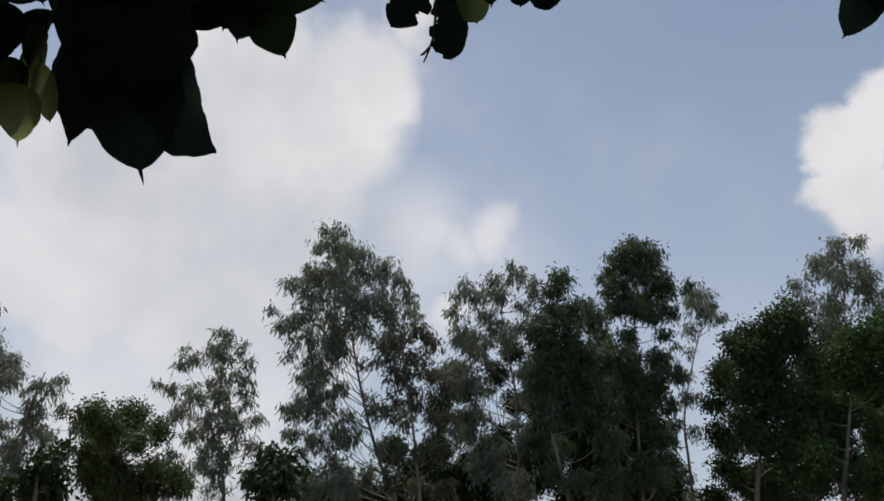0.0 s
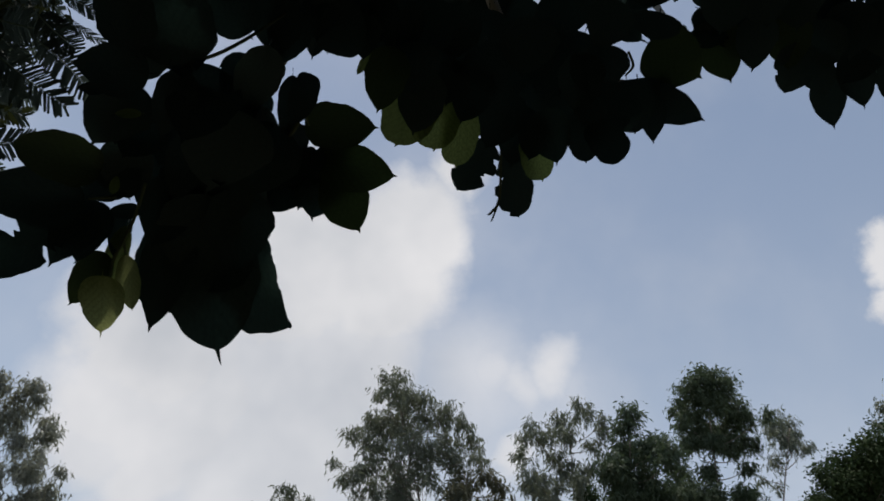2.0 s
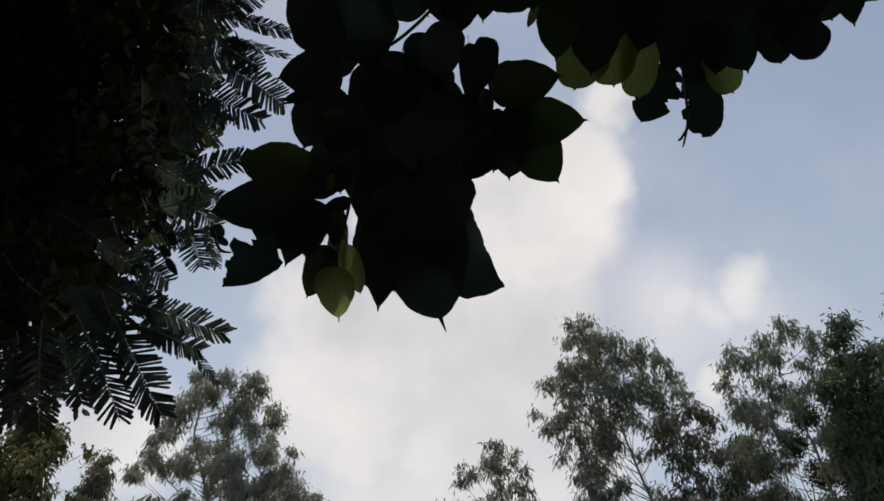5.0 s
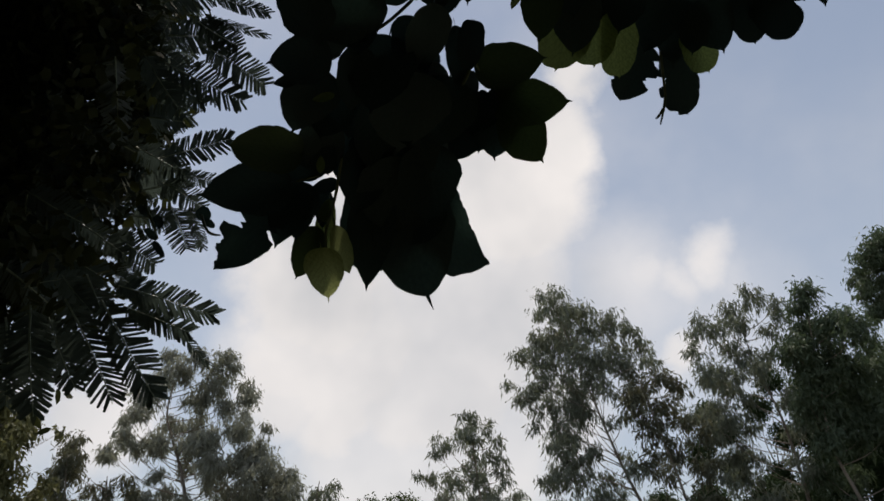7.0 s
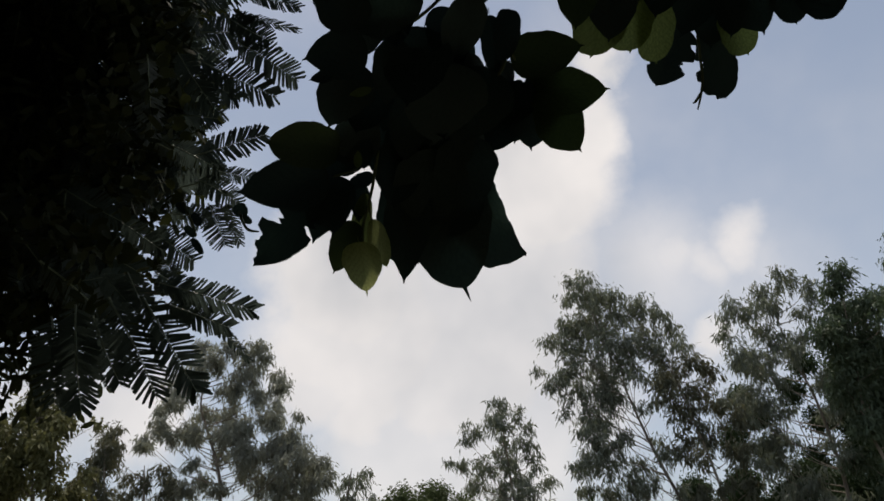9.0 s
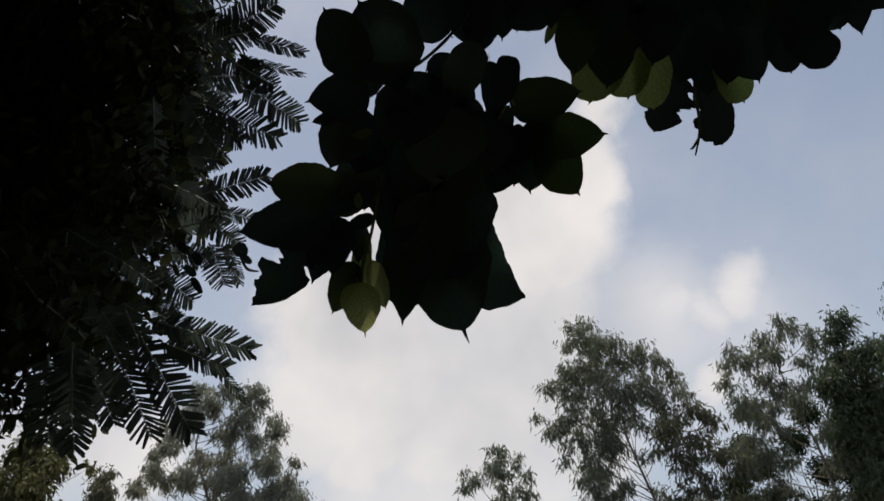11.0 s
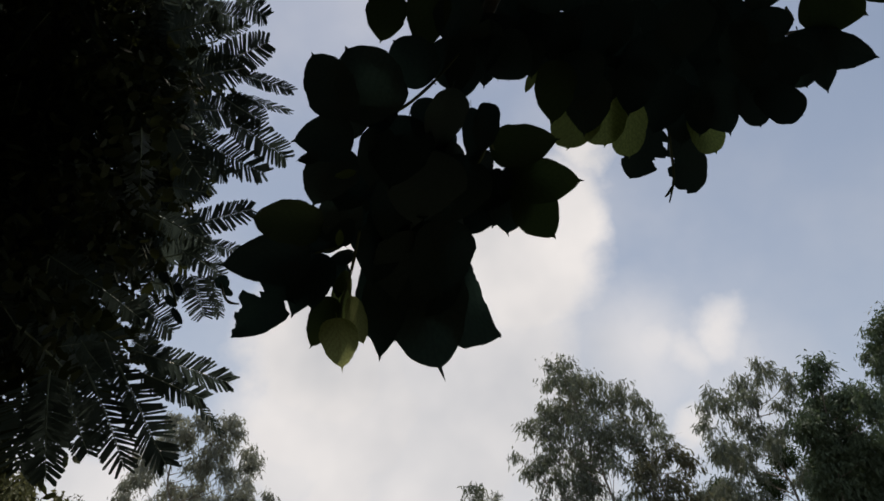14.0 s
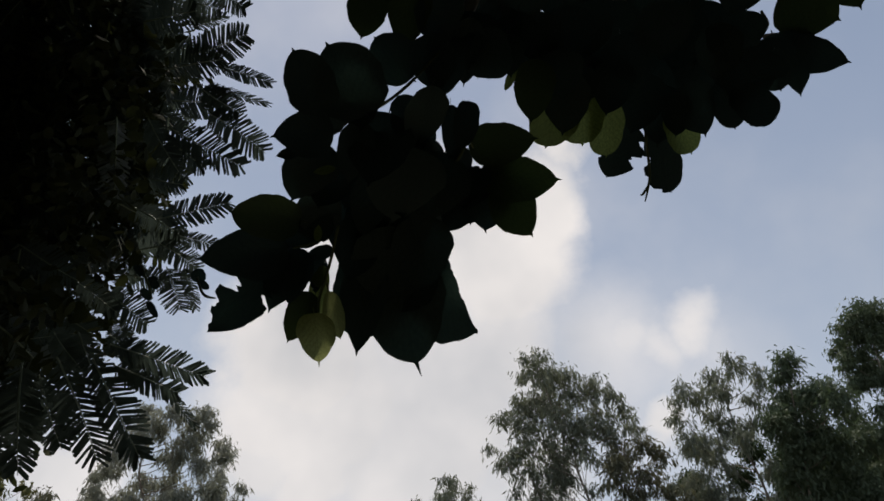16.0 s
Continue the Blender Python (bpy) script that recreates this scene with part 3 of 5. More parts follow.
russet_tree(
    "small weeping eucalyptus tree with long hanging twigs",
    [(-18.77, 18.00, 4.20), (-18.93, 18.00, 5.12), (-19.13, 18.00, 6.44)],
    [(-19.14, 6.62, 0.33), (-19.41, 6.26, 0.33), (-18.58, 6.13, 0.21), (-19.07, 5.73, 0.39), (-19.84, 6.06, 0.14), (-19.83, 5.62, 0.13),
     (-19.30, 5.24, 0.35), (-18.58, 5.10, 0.31), (-19.55, 4.83, 0.35), (-18.70, 4.60, 0.38), (-18.63, 6.63, 0.11), (-18.50, 6.29, 0.09)])
russet_tree(
    "low eucalyptus sapling with thin brownish green leaves",
    [(-19.11, 20.00, 4.38), (-19.18, 20.00, 5.01), (-19.29, 20.00, 5.85)],
    [(-19.99, 6.06, 0.27), (-19.33, 5.81, 0.31), (-20.16, 5.52, 0.27), (-19.47, 5.27, 0.38), (-18.58, 5.66, 0.23), (-18.63, 5.23, 0.34),
     (-18.05, 5.26, 0.22), (-19.63, 4.83, 0.38), (-18.43, 4.75, 0.37)])
eucalyptus_tree(
    "young eucalyptus tree with a light green pointed top",
    [(-13.07, 23.00, 4.26), (-13.05, 23.00, 4.90), (-12.94, 23.00, 5.64)],
    [(-12.94, 5.60, 0.23), (-13.32, 5.25, 0.31), (-12.49, 5.12, 0.23), (-13.80, 5.03, 0.35), (-12.91, 4.78, 0.38), (-12.22, 4.63, 0.19),
     (-14.23, 4.76, 0.39), (-13.33, 4.28, 0.38), (-12.36, 4.17, 0.34), (-13.86, 4.00, 0.38), (-12.84, 3.72, 0.45), (-12.04, 3.67, 0.22),
     (-13.46, 3.31, 0.45), (-12.44, 3.09, 0.41), (-14.15, 3.25, 0.34), (-13.06, 2.69, 0.48)])
round_olive_tree(
    "round-headed broadleaf tree with a sunlit olive green top",
    [(-8.80, 21.00, 1.86), (-9.00, 21.00, 2.50), (-9.16, 21.00, 3.70)],
    [(-9.03, 4.21, 0.44), (-9.52, 3.98, 0.43), (-8.51, 4.01, 0.32), (-9.86, 3.64, 0.38), (-9.02, 3.68, 0.38), (-9.83, 3.11, 0.47),
     (-9.34, 2.80, 0.46), (-10.03, 2.65, 0.43), (-9.45, 2.25, 0.55), (-8.21, 2.83, 0.37), (-8.44, 2.31, 0.46), (-8.09, 3.44, 0.31),
     (-8.95, 2.50, 0.46), (-7.77, 2.59, 0.46)])
largeleaf_tree(
    "broadleaf tree with large dark glossy leaves",
    [(-7.94, 15.00, 1.56), (-8.00, 15.00, 2.02), (-8.00, 15.00, 2.50)],
    [(-7.96, 2.64, 0.13), (-8.11, 2.36, 0.18), (-7.74, 2.50, 0.13), (-8.25, 2.03, 0.20), (-8.47, 1.82, 0.17), (-7.87, 2.11, 0.22),
     (-7.68, 2.77, 0.09), (-8.11, 1.75, 0.28)])
largeleaf_tree(
    "dark broadleaf tree with large leaves in tiers",
    [(-3.34, 15.00, 1.90), (-3.39, 15.00, 2.37), (-3.44, 15.00, 2.84)],
    [(-3.57, 2.93, 0.16), (-3.27, 2.84, 0.18), (-3.71, 2.70, 0.15), (-3.28, 2.52, 0.22), (-3.02, 2.69, 0.11), (-3.48, 2.34, 0.28),
     (-3.02, 2.33, 0.18), (-3.83, 2.42, 0.13)])
broadleaf_tree(
    "broadleaf tree with a dense rounded dark green crown",
    [(7.90, 20.00, 2.96), (8.13, 20.00, 4.45), (8.56, 20.00, 7.22)],
    [(8.72, 7.75, 0.57), (8.17, 7.48, 0.47), (9.18, 7.55, 0.44), (7.79, 6.97, 0.40), (8.56, 6.87, 0.59), (7.46, 7.26, 0.25),
     (7.35, 6.46, 0.31), (7.20, 5.72, 0.27), (7.21, 4.89, 0.33), (7.24, 3.96, 0.35), (7.30, 3.26, 0.38), (7.81, 6.19, 0.43),
     (9.01, 6.59, 0.52), (8.30, 5.62, 0.45), (7.51, 5.26, 0.27), (8.79, 5.65, 0.48), (7.79, 4.60, 0.33), (8.40, 4.62, 0.42),
     (9.01, 4.78, 0.45), (8.44, 3.76, 0.50), (7.82, 3.72, 0.26)])
fresh_tree(
    "broadleaf tree with a fresh green rounded crown",
    [(9.62, 19.00, 3.05), (9.87, 19.00, 4.47), (10.29, 19.00, 6.64)],
    [(10.44, 7.23, 0.50), (9.97, 7.04, 0.41), (10.87, 7.11, 0.44), (9.61, 6.56, 0.44), (10.34, 6.47, 0.59), (11.01, 6.52, 0.41),
     (9.69, 5.69, 0.55), (10.57, 5.76, 0.55), (9.16, 5.08, 0.46), (9.85, 4.85, 0.54), (10.74, 4.92, 0.51), (9.32, 3.99, 0.42),
     (10.14, 3.81, 0.47), (10.88, 3.97, 0.50), (8.84, 4.23, 0.34), (11.74, 6.02, 0.58), (11.68, 4.74, 0.56)])
olive_tree(
    "leafy broadleaf tree with olive drooping leaves",
    [(-15.82, 13.00, 3.61), (-15.95, 13.00, 4.18), (-16.27, 13.00, 5.81)],
    [(-16.40, 6.27, 0.34), (-15.78, 6.07, 0.28), (-16.89, 5.99, 0.45), (-15.95, 5.68, 0.39), (-15.28, 5.54, 0.19), (-15.02, 5.65, 0.09),
     (-16.87, 5.29, 0.47), (-15.87, 5.06, 0.43), (-15.23, 5.00, 0.27), (-16.28, 4.57, 0.46), (-15.36, 4.50, 0.32), (-14.90, 4.46, 0.13),
     (-16.50, 4.07, 0.43), (-15.58, 4.00, 0.37), (-14.97, 4.02, 0.21), (-17.88, 5.41, 0.57), (-17.55, 4.43, 0.55)])
broadleaf_tree(
    "dense broadleaf tree behind the eucalyptus row",
    [(0.56, 28.00, 2.46), (0.51, 28.00, 3.22), (0.52, 28.00, 4.01)],
    [(-2.18, 4.60, 0.50), (-1.25, 3.83, 0.58), (-0.48, 4.73, 0.50), (-0.56, 3.63, 0.61), (0.22, 3.75, 0.61), (1.08, 4.25, 0.62),
     (1.13, 3.27, 0.81), (2.32, 3.63, 0.73), (-0.51, 2.95, 0.81), (-2.02, 3.03, 0.61), (-3.05, 2.95, 0.61), (-4.69, 2.64, 0.61),
     (-3.88, 2.89, 0.61), (1.42, 4.87, 0.54), (2.49, 4.55, 0.62)])
broadleaf_tree(
    "shaded broadleaf tree behind the eucalyptus row",
    [(5.76, 28.00, 3.14), (5.77, 28.00, 4.60), (5.78, 28.00, 6.44)],
    [(3.44, 5.64, 0.63), (3.47, 4.23, 0.62), (4.50, 5.31, 0.62), (4.93, 4.34, 0.62), (7.70, 5.96, 0.54), (8.07, 4.77, 0.49),
     (7.32, 7.61, 0.64), (5.79, 7.71, 0.82), (7.79, 8.74, 0.43), (6.44, 6.91, 0.85), (4.71, 5.94, 0.76), (7.06, 5.91, 0.75),
     (5.77, 4.01, 0.82), (7.84, 3.97, 0.61), (3.37, 8.19, 0.65), (4.49, 7.19, 0.73), (5.60, 4.95, 0.70), (6.62, 5.22, 0.66),
     (7.45, 4.73, 0.49), (3.73, 7.09, 0.56), (5.40, 6.37, 0.63), (6.43, 6.48, 0.63), (4.52, 3.52, 0.73), (6.38, 3.66, 0.81),
     (7.62, 3.76, 0.53), (4.48, 8.27, 0.65), (6.46, 8.20, 0.60)])
broadleaf_tree(
    "thick broadleaf tree filling the gap low down",
    [(12.64, 27.00, 3.34), (12.77, 27.00, 4.46), (13.28, 27.00, 7.24)],
    [(10.19, 7.42, 0.49), (10.05, 8.46, 0.42), (9.96, 5.60, 0.40), (10.72, 6.25, 0.53), (10.70, 8.72, 0.63), (13.30, 9.34, 0.63),
     (14.00, 8.12, 0.70), (15.21, 7.80, 0.70), (15.98, 7.45, 0.82), (14.02, 4.93, 0.79), (10.74, 3.93, 0.59), (16.23, 9.13, 0.71),
     (12.70, 7.61, 0.82), (13.55, 6.06, 0.80), (14.93, 5.77, 0.72), (10.46, 4.44, 0.39), (11.66, 4.91, 0.56), (12.77, 4.46, 0.59),
     (15.11, 4.26, 0.70), (11.51, 3.81, 0.59), (12.83, 8.88, 0.63), (16.19, 4.91, 0.79)])
broadleaf_tree(
    "dark broadleaf tree standing behind the slim green trees",
    [(1.43, 29.00, 3.61), (1.59, 29.00, 4.33), (1.91, 29.00, 5.80)],
    [(-0.08, 8.01, 0.42), (1.64, 8.02, 0.45), (3.12, 8.04, 0.48), (4.29, 7.70, 0.55), (2.33, 6.93, 0.44), (-0.57, 6.42, 0.45),
     (0.47, 5.93, 0.44), (1.83, 5.43, 0.51), (3.33, 5.86, 0.50), (3.98, 5.07, 0.56), (-0.66, 4.86, 0.56), (0.75, 4.57, 0.58),
     (2.14, 4.47, 0.61), (3.28, 4.22, 0.60), (-2.19, 4.87, 0.45), (0.33, 7.14, 0.45), (3.21, 6.84, 0.47), (2.22, 8.99, 0.45),
     (4.18, 6.54, 0.50)])


# ---------------------------------------------------------------- overhead branch with large leaves
branch_tree = new("overhanging_tree")
branch_tree.location = (1.2, -2.6, 0.0)
tagged(branch_tree, "large-leaved tree with a branch of broad dark pointed leaves hanging overhead", "tree")
ORIGIN = Vector(branch_tree.location)


def rel(points):
    return [Vector(p) - ORIGIN for p in points]


LIMB = [(-0.067, 0.289, 3.115), (-0.206, 0.599, 2.995), (-0.356, 0.855, 2.838), (-0.489, 1.000, 2.733), (-0.635, 1.152, 2.601), (-0.712, 1.287, 2.478)]
v, q = tube(rel([(1.2, -2.6, -0.1), (1.15, -2.55, 1.2), (1.0, -2.2, 2.6), (0.6, -1.2, 3.6)] + LIMB[:1]), [0.17, 0.15, 0.12, 0.08, 0.03], 12)
mesh_object("trunk", v, q, M_BARK, branch_tree)
v, q = tube(rel(LIMB), [0.03, 0.022, 0.016, 0.012, 0.008, 0.004], 8)
mesh_object("limb", v, q, M_BARK, branch_tree)
v, q = tube(rel([(-0.206, 0.599, 2.995), (-0.151, 0.996, 3.041), (-0.041, 1.396, 3.087), (0.197, 1.608, 3.198), (0.372, 1.712, 3.267)]), [0.02, 0.016, 0.012, 0.008, 0.004], 8)
mesh_object("limb", v, q, M_BARK, branch_tree)
v, q = tube(rel([(-0.151, 0.996, 3.041), (0.437, 1.286, 3.681), (1.133, 1.708, 4.010), (1.569, 2.025, 4.061)]), [0.015, 0.012, 0.008, 0.004], 8)
mesh_object("limb", v, q, M_BARK, branch_tree)
for p in [
    [(-0.663, 0.864, 2.519), (-0.590, 0.871, 2.536), (-0.519, 0.865, 2.572), (-0.444, 0.866, 2.654)],
    [(-0.756, 1.075, 2.425), (-0.803, 1.146, 2.401), (-0.833, 1.180, 2.362), (-0.854, 1.199, 2.332), (-0.866, 1.223, 2.301)],
    [(-0.833, 1.180, 2.362), (-0.839, 1.212, 2.347)],
    [(-0.503, 1.083, 2.520), (-0.467, 1.040, 2.521), (-0.446, 1.018, 2.539), (-0.443, 1.048, 2.536)],
    [(-1.145, 1.138, 2.400), (-1.121, 1.126, 2.360), (-1.098, 1.118, 2.334), (-1.054, 1.096, 2.311)],
    [(-1.318, 1.138, 2.465), (-1.300, 1.153, 2.422), (-1.291, 1.171, 2.384)],
    [(-0.805, 1.072, 2.391), (-0.858, 1.071, 2.387)],
    [(-0.091, 1.453, 2.801), (-0.096, 1.550, 2.753), (-0.103, 1.580, 2.729), (-0.121, 1.613, 2.696)],
    [(-0.104, 1.582, 2.725), (-0.122, 1.593, 2.709), (-0.130, 1.595, 2.706)],
    [(0.216, 1.280, 2.954), (0.230, 1.315, 2.943), (0.212, 1.333, 2.929)]]:
    v, q = tube(rel(p), [0.0035] * (len(p) - 1) + [0.0018], 6)
    mesh_object("twig", v, q, M_TWIG, branch_tree)


def leaf_half(u, shape, tip):
    """Half width of a blade at u from base (0) to tip (1): shape is (fullness at the base, fullness at the tip, half width)."""
    a, b, w = shape
    v = min(u / (1 - 0.7 * tip), 1.0)
    peak = a / (a + b)
    body = w * v ** a * (1 - v) ** b / (peak ** a * (1 - peak) ** b)
    drawn = 0.035 * min(1.0, (1 - u) / tip) ** 0.8 if u > 0.6 else 0.0
    return max(body, drawn)


def leaf_mesh(seed, material, plus=(0.5, 0.72, 0.5), minus=(0.5, 0.72, 0.5), tip=0.07, hook=0.0, bites=()):
    """One blade of unit length along y and unit width along x, folded along the midrib, with waved edges, a drawn-out bent tip and a stalk.
    bites: (u, side, reach along the edge, depth) of what insects have eaten."""
    rng = random.Random(seed)
    rows, cols = (64 if bites else 40), 4
    bend, fold, twist = rng.uniform(-0.16, 0.04), rng.uniform(0.04, 0.14), rng.uniform(-0.2, 0.2)
    ph = rng.uniform(0, 6)
    hook = hook or rng.uniform(-0.02, 0.02)
    verts, faces = [], []
    for i in range(rows + 1):
        u = 0.5 - 0.5 * math.cos(math.pi * (i / rows) ** 0.95) if not bites else i / rows
        for j in range(-cols, cols + 1):
            s = j / cols
            w = leaf_half(u, plus if s > 0 else minus, tip)
            q = ph + (1.7 if s > 0 else 0)
            w *= 1 + 0.040 * math.sin(8 * u + q) + 0.024 * math.sin(21 * u + 2.1 * q) + 0.010 * math.sin(55 * u + 3 * q)
            for bu, side, reach, depth in bites:
                k = abs(u - bu) / reach
                if side * s > 0 and k < 1:
                    w *= 1 - depth * (1 - k ** 3) * (0.85 + 0.15 * math.sin(90 * u + ph))
            x = s * w + (hook * ((u - 1 + 1.6 * tip) / (1.6 * tip)) ** 1.6 if u > 1 - 1.6 * tip else 0)
            z = fold * abs(s) * w + 0.02 * math.sin(7 * u + ph) * abs(s) + bend * u * u + twist * s * w * u
            verts.append((x, u, z * 0.8))
    span = 2 * cols + 1
    for i in range(rows):
        for j in range(2 * cols):
            a = i * span + j
            faces.append((a, a + 1, a + span + 1, a + span))
    pv, pq = tube([(0.02 * twist, -0.10, 0.03), (0, -0.05, 0.01), (0, 0.02, 0)], [0.013, 0.011, 0.009], 5)
    verts, faces = join([(verts, faces), (pv, pq)])
    me = bpy.data.meshes.new("leaf")
    me.from_pydata([tuple(k) for k in verts], [], faces)
    me.materials.append(material)
    me.shade_smooth()
    return me


FULL, SLIM = (0.40, 0.52, 0.5), (0.5, 0.95, 0.5)
LEAF_KINDS = {
    "o": [leaf_mesh(s, M_DARK, (0.44 + 0.03 * s, 0.80, 0.5), (0.5, 0.74 + 0.03 * s, 0.5), 0.085, hook=0.05 * (s % 3 - 1)) for s in range(6)],
    "o2": [leaf_mesh(10, M_SEMI, (0.5, 0.65, 0.5), (0.5, 0.85, 0.5), 0.08)],
    "round": [leaf_mesh(12 + s, M_DARK, FULL, FULL, 0.05) for s in range(2)],
    "roundblunt": [leaf_mesh(15, M_DARK, (0.4, 0.33, 0.5), (0.4, 0.33, 0.5), 0.02)],
    "point": [leaf_mesh(18 + s, M_DARK, SLIM, SLIM, 0.06) for s in range(2)],
    "blunt": [leaf_mesh(21, M_DARK, (0.4, 0.25, 0.5), (0.4, 0.25, 0.5), 0.02)],
    "shoulder": [leaf_mesh(23 + s, M_DARK, (0.36, 0.46, 0.5), (0.5, 0.70, 0.5), 0.07) for s in range(2)],
    "lobe": [leaf_mesh(27, M_SEMI, FULL, (0.42, 0.60, 0.5), 0.05)],
    "drip": [leaf_mesh(80, M_DARK, (0.5, 0.60, 0.53), (0.5, 0.62, 0.5), 0.16, -0.07)],
    "corner": [leaf_mesh(82, M_DARK, (2.5, 0.75, 0.71), (0.3, 1.3, 0.43), 0.02, 0.0, [(0.90, 1, 0.03, 0.12), (0.40, -1, 0.06, 0.10), (0.62, -1, 0.05, 0.14)])],
    "eaten": [leaf_mesh(40, M_DARK, (0.5, 0.75, 0.5), (0.5, 0.75, 0.5), 0.03, 0.0,
                        [(0.46, 1, 0.10, 0.75), (0.72, 1, 0.06, 0.35), (0.88, 1, 0.05, 0.5), (0.36, -1, 0.06, 0.5), (0.27, -1, 0.03, 0.3)])],
    "bitten": [leaf_mesh(43, M_DARK, (0.45, 0.6, 0.5), (0.45, 0.7, 0.5), 0.03, 0.0, [(0.52, -1, 0.10, 0.45), (0.66, 1, 0.06, 0.2), (0.22, -1, 0.05, 0.35)])],
    "bitten2": [leaf_mesh(44, M_DARK, (0.45, 0.4, 0.5), (0.45, 0.45, 0.5), 0.03, -0.1, [(0.45, 1, 0.08, 0.45), (0.70, 1, 0.05, 0.25), (0.92, 1, 0.05, 0.5)])],
    "young": [leaf_mesh(60, M_YOUNG, (0.34, 0.62, 0.5), (0.36, 0.70, 0.52), 0.17, 0.03)],
    "youngn": [leaf_mesh(61, M_YOUNG, (0.5, 0.7, 0.5), (0.5, 0.7, 0.5), 0.05)],
    "young2": [leaf_mesh(62 + s, M_FRESH, (0.42, 0.34, 0.5), (0.42, 0.52, 0.5), 0.07, 0.05) for s in range(3)],
    "mid": [leaf_mesh(66 + s, M_FRESH, (0.5, 0.6, 0.5), (0.5, 0.7, 0.5), 0.06) for s in range(2)],
    "mid2": [leaf_mesh(70 + s, M_SEMI, (0.44, 0.74, 0.5), (0.50, 0.78, 0.5), 0.08) for s in range(2)],
}
leaf_rng = random.Random(11)
EYE = Vector((-0.12, -0.06, 1.58))


def place_leaf(b, t, width, me, tilt):
    b, t = Vector(b), Vector(t)
    y = (t - b)
    length = y.length
    y.normalize()
    face = (EYE - b).normalized()
    x = y.cross(face).normalized()
    x = Matrix.Rotation(tilt, 3, y) @ x
    z = x.cross(y)
    m = Matrix((x * width, y * length, z * length)).transposed().to_4x4()
    m.translation = b - ORIGIN
    ob = new("leaf", me)
    ob.parent = branch_tree
    ob.matrix_local = m
    return ob


def leaf_rows(rows):
    for bx, by, bz, tx, ty, tz, width, kind in rows:
        own = random.Random(int(1000 * (bx + 3 * by + 7 * tz)))
        place_leaf((bx, by, bz), (tx, ty, tz), width, own.choice(LEAF_KINDS[kind]), own.uniform(-0.22, 0.22))


def leaf_cloud(centre, rx, ry, n, joined):
    """Leaves that hang in a loose cluster about a point, gathered in the list joined."""
    c = Vector(centre)
    away = (c - EYE).normalized()
    side = away.cross(Vector((0, 0, 1))).normalized()
    up = side.cross(away)
    for _ in range(n):
        th, rr = leaf_rng.uniform(0, 2 * math.pi), leaf_rng.random() ** 0.5
        p = c + side * (rx * rr * math.cos(th)) + up * (ry * rr * math.sin(th)) + away * leaf_rng.uniform(0.0, 0.30)
        way = side * leaf_rng.uniform(-0.8, 0.8) - up * leaf_rng.uniform(0.2, 1.0) + away * leaf_rng.uniform(-0.4, 0.4)
        way.normalize()
        length = leaf_rng.uniform(0.11, 0.16)
        ob = place_leaf(p - way * length * 0.5, p + way * length * 0.5, length * leaf_rng.uniform(0.7, 0.85), leaf_rng.choice(LEAF_KINDS["o"]), leaf_rng.uniform(-0.7, 0.7))
        m = ob.matrix_basis.copy()
        joined.append(([m @ k.co for k in ob.data.vertices], [tuple(k.vertices) for k in ob.data.polygons]))
        bpy.data.objects.remove(ob)


leaf_rows([
    (-0.683, 1.217, 2.465, -0.716, 1.466, 2.205, 0.191, "drip"),
    (-0.664, 1.248, 2.461, -0.558, 1.484, 2.307, 0.127, "corner"),
    (-0.740, 1.209, 2.426, -0.829, 1.348, 2.234, 0.113, "point"),
    (-0.758, 1.240, 2.493, -0.813, 1.397, 2.301, 0.170, "blunt"),
    (-0.793, 1.277, 2.490, -0.833, 1.366, 2.295, 0.077, "o"),
    (-0.862, 1.195, 2.289, -0.886, 1.289, 2.193, 0.084, "young"),
    (-0.834, 1.203, 2.344, -0.845, 1.302, 2.265, 0.047, "youngn"),
    (-0.880, 1.208, 2.351, -0.968, 1.272, 2.264, 0.073, "mid2"),
    (-0.854, 1.206, 2.416, -0.930, 1.313, 2.302, 0.048, "mid"),
    (-0.877, 1.085, 2.398, -1.016, 0.960, 2.324, 0.116, "o"),
    (-0.936, 1.127, 2.392, -1.035, 1.069, 2.214, 0.114, "eaten"),
    (-0.879, 1.115, 2.421, -0.954, 1.154, 2.285, 0.096, "point"),
    (-0.820, 1.025, 2.420, -0.906, 0.899, 2.384, 0.098, "lobe")])
leaf_rows([
    (-0.801, 1.080, 2.458, -0.887, 1.073, 2.396, 0.082, "o"),
    (-0.882, 1.139, 2.430, -0.922, 1.186, 2.309, 0.079, "o"),
    (-0.772, 1.078, 2.452, -0.864, 1.049, 2.432, 0.098, "o"),
    (-0.665, 0.853, 2.487, -0.752, 0.780, 2.441, 0.095, "o"),
    (-0.743, 0.864, 2.466, -0.781, 0.844, 2.449, 0.024, "o"),
    (-0.711, 0.895, 2.507, -0.808, 0.966, 2.422, 0.113, "o"),
    (-0.664, 0.868, 2.410, -0.700, 0.853, 2.396, 0.016, "mid"),
    (-0.761, 1.000, 2.344, -0.751, 0.982, 2.371, 0.017, "mid"),
    (-0.654, 0.790, 2.480, -0.664, 0.674, 2.534, 0.094, "shoulder"),
    (-0.594, 0.848, 2.505, -0.617, 0.704, 2.562, 0.134, "shoulder"),
    (-0.507, 0.854, 2.576, -0.556, 0.776, 2.626, 0.093, "round"),
    (-0.554, 0.751, 2.735, -0.601, 0.815, 2.670, 0.083, "mid2"),
    (-0.475, 0.751, 2.728, -0.518, 0.848, 2.645, 0.086, "mid2")])
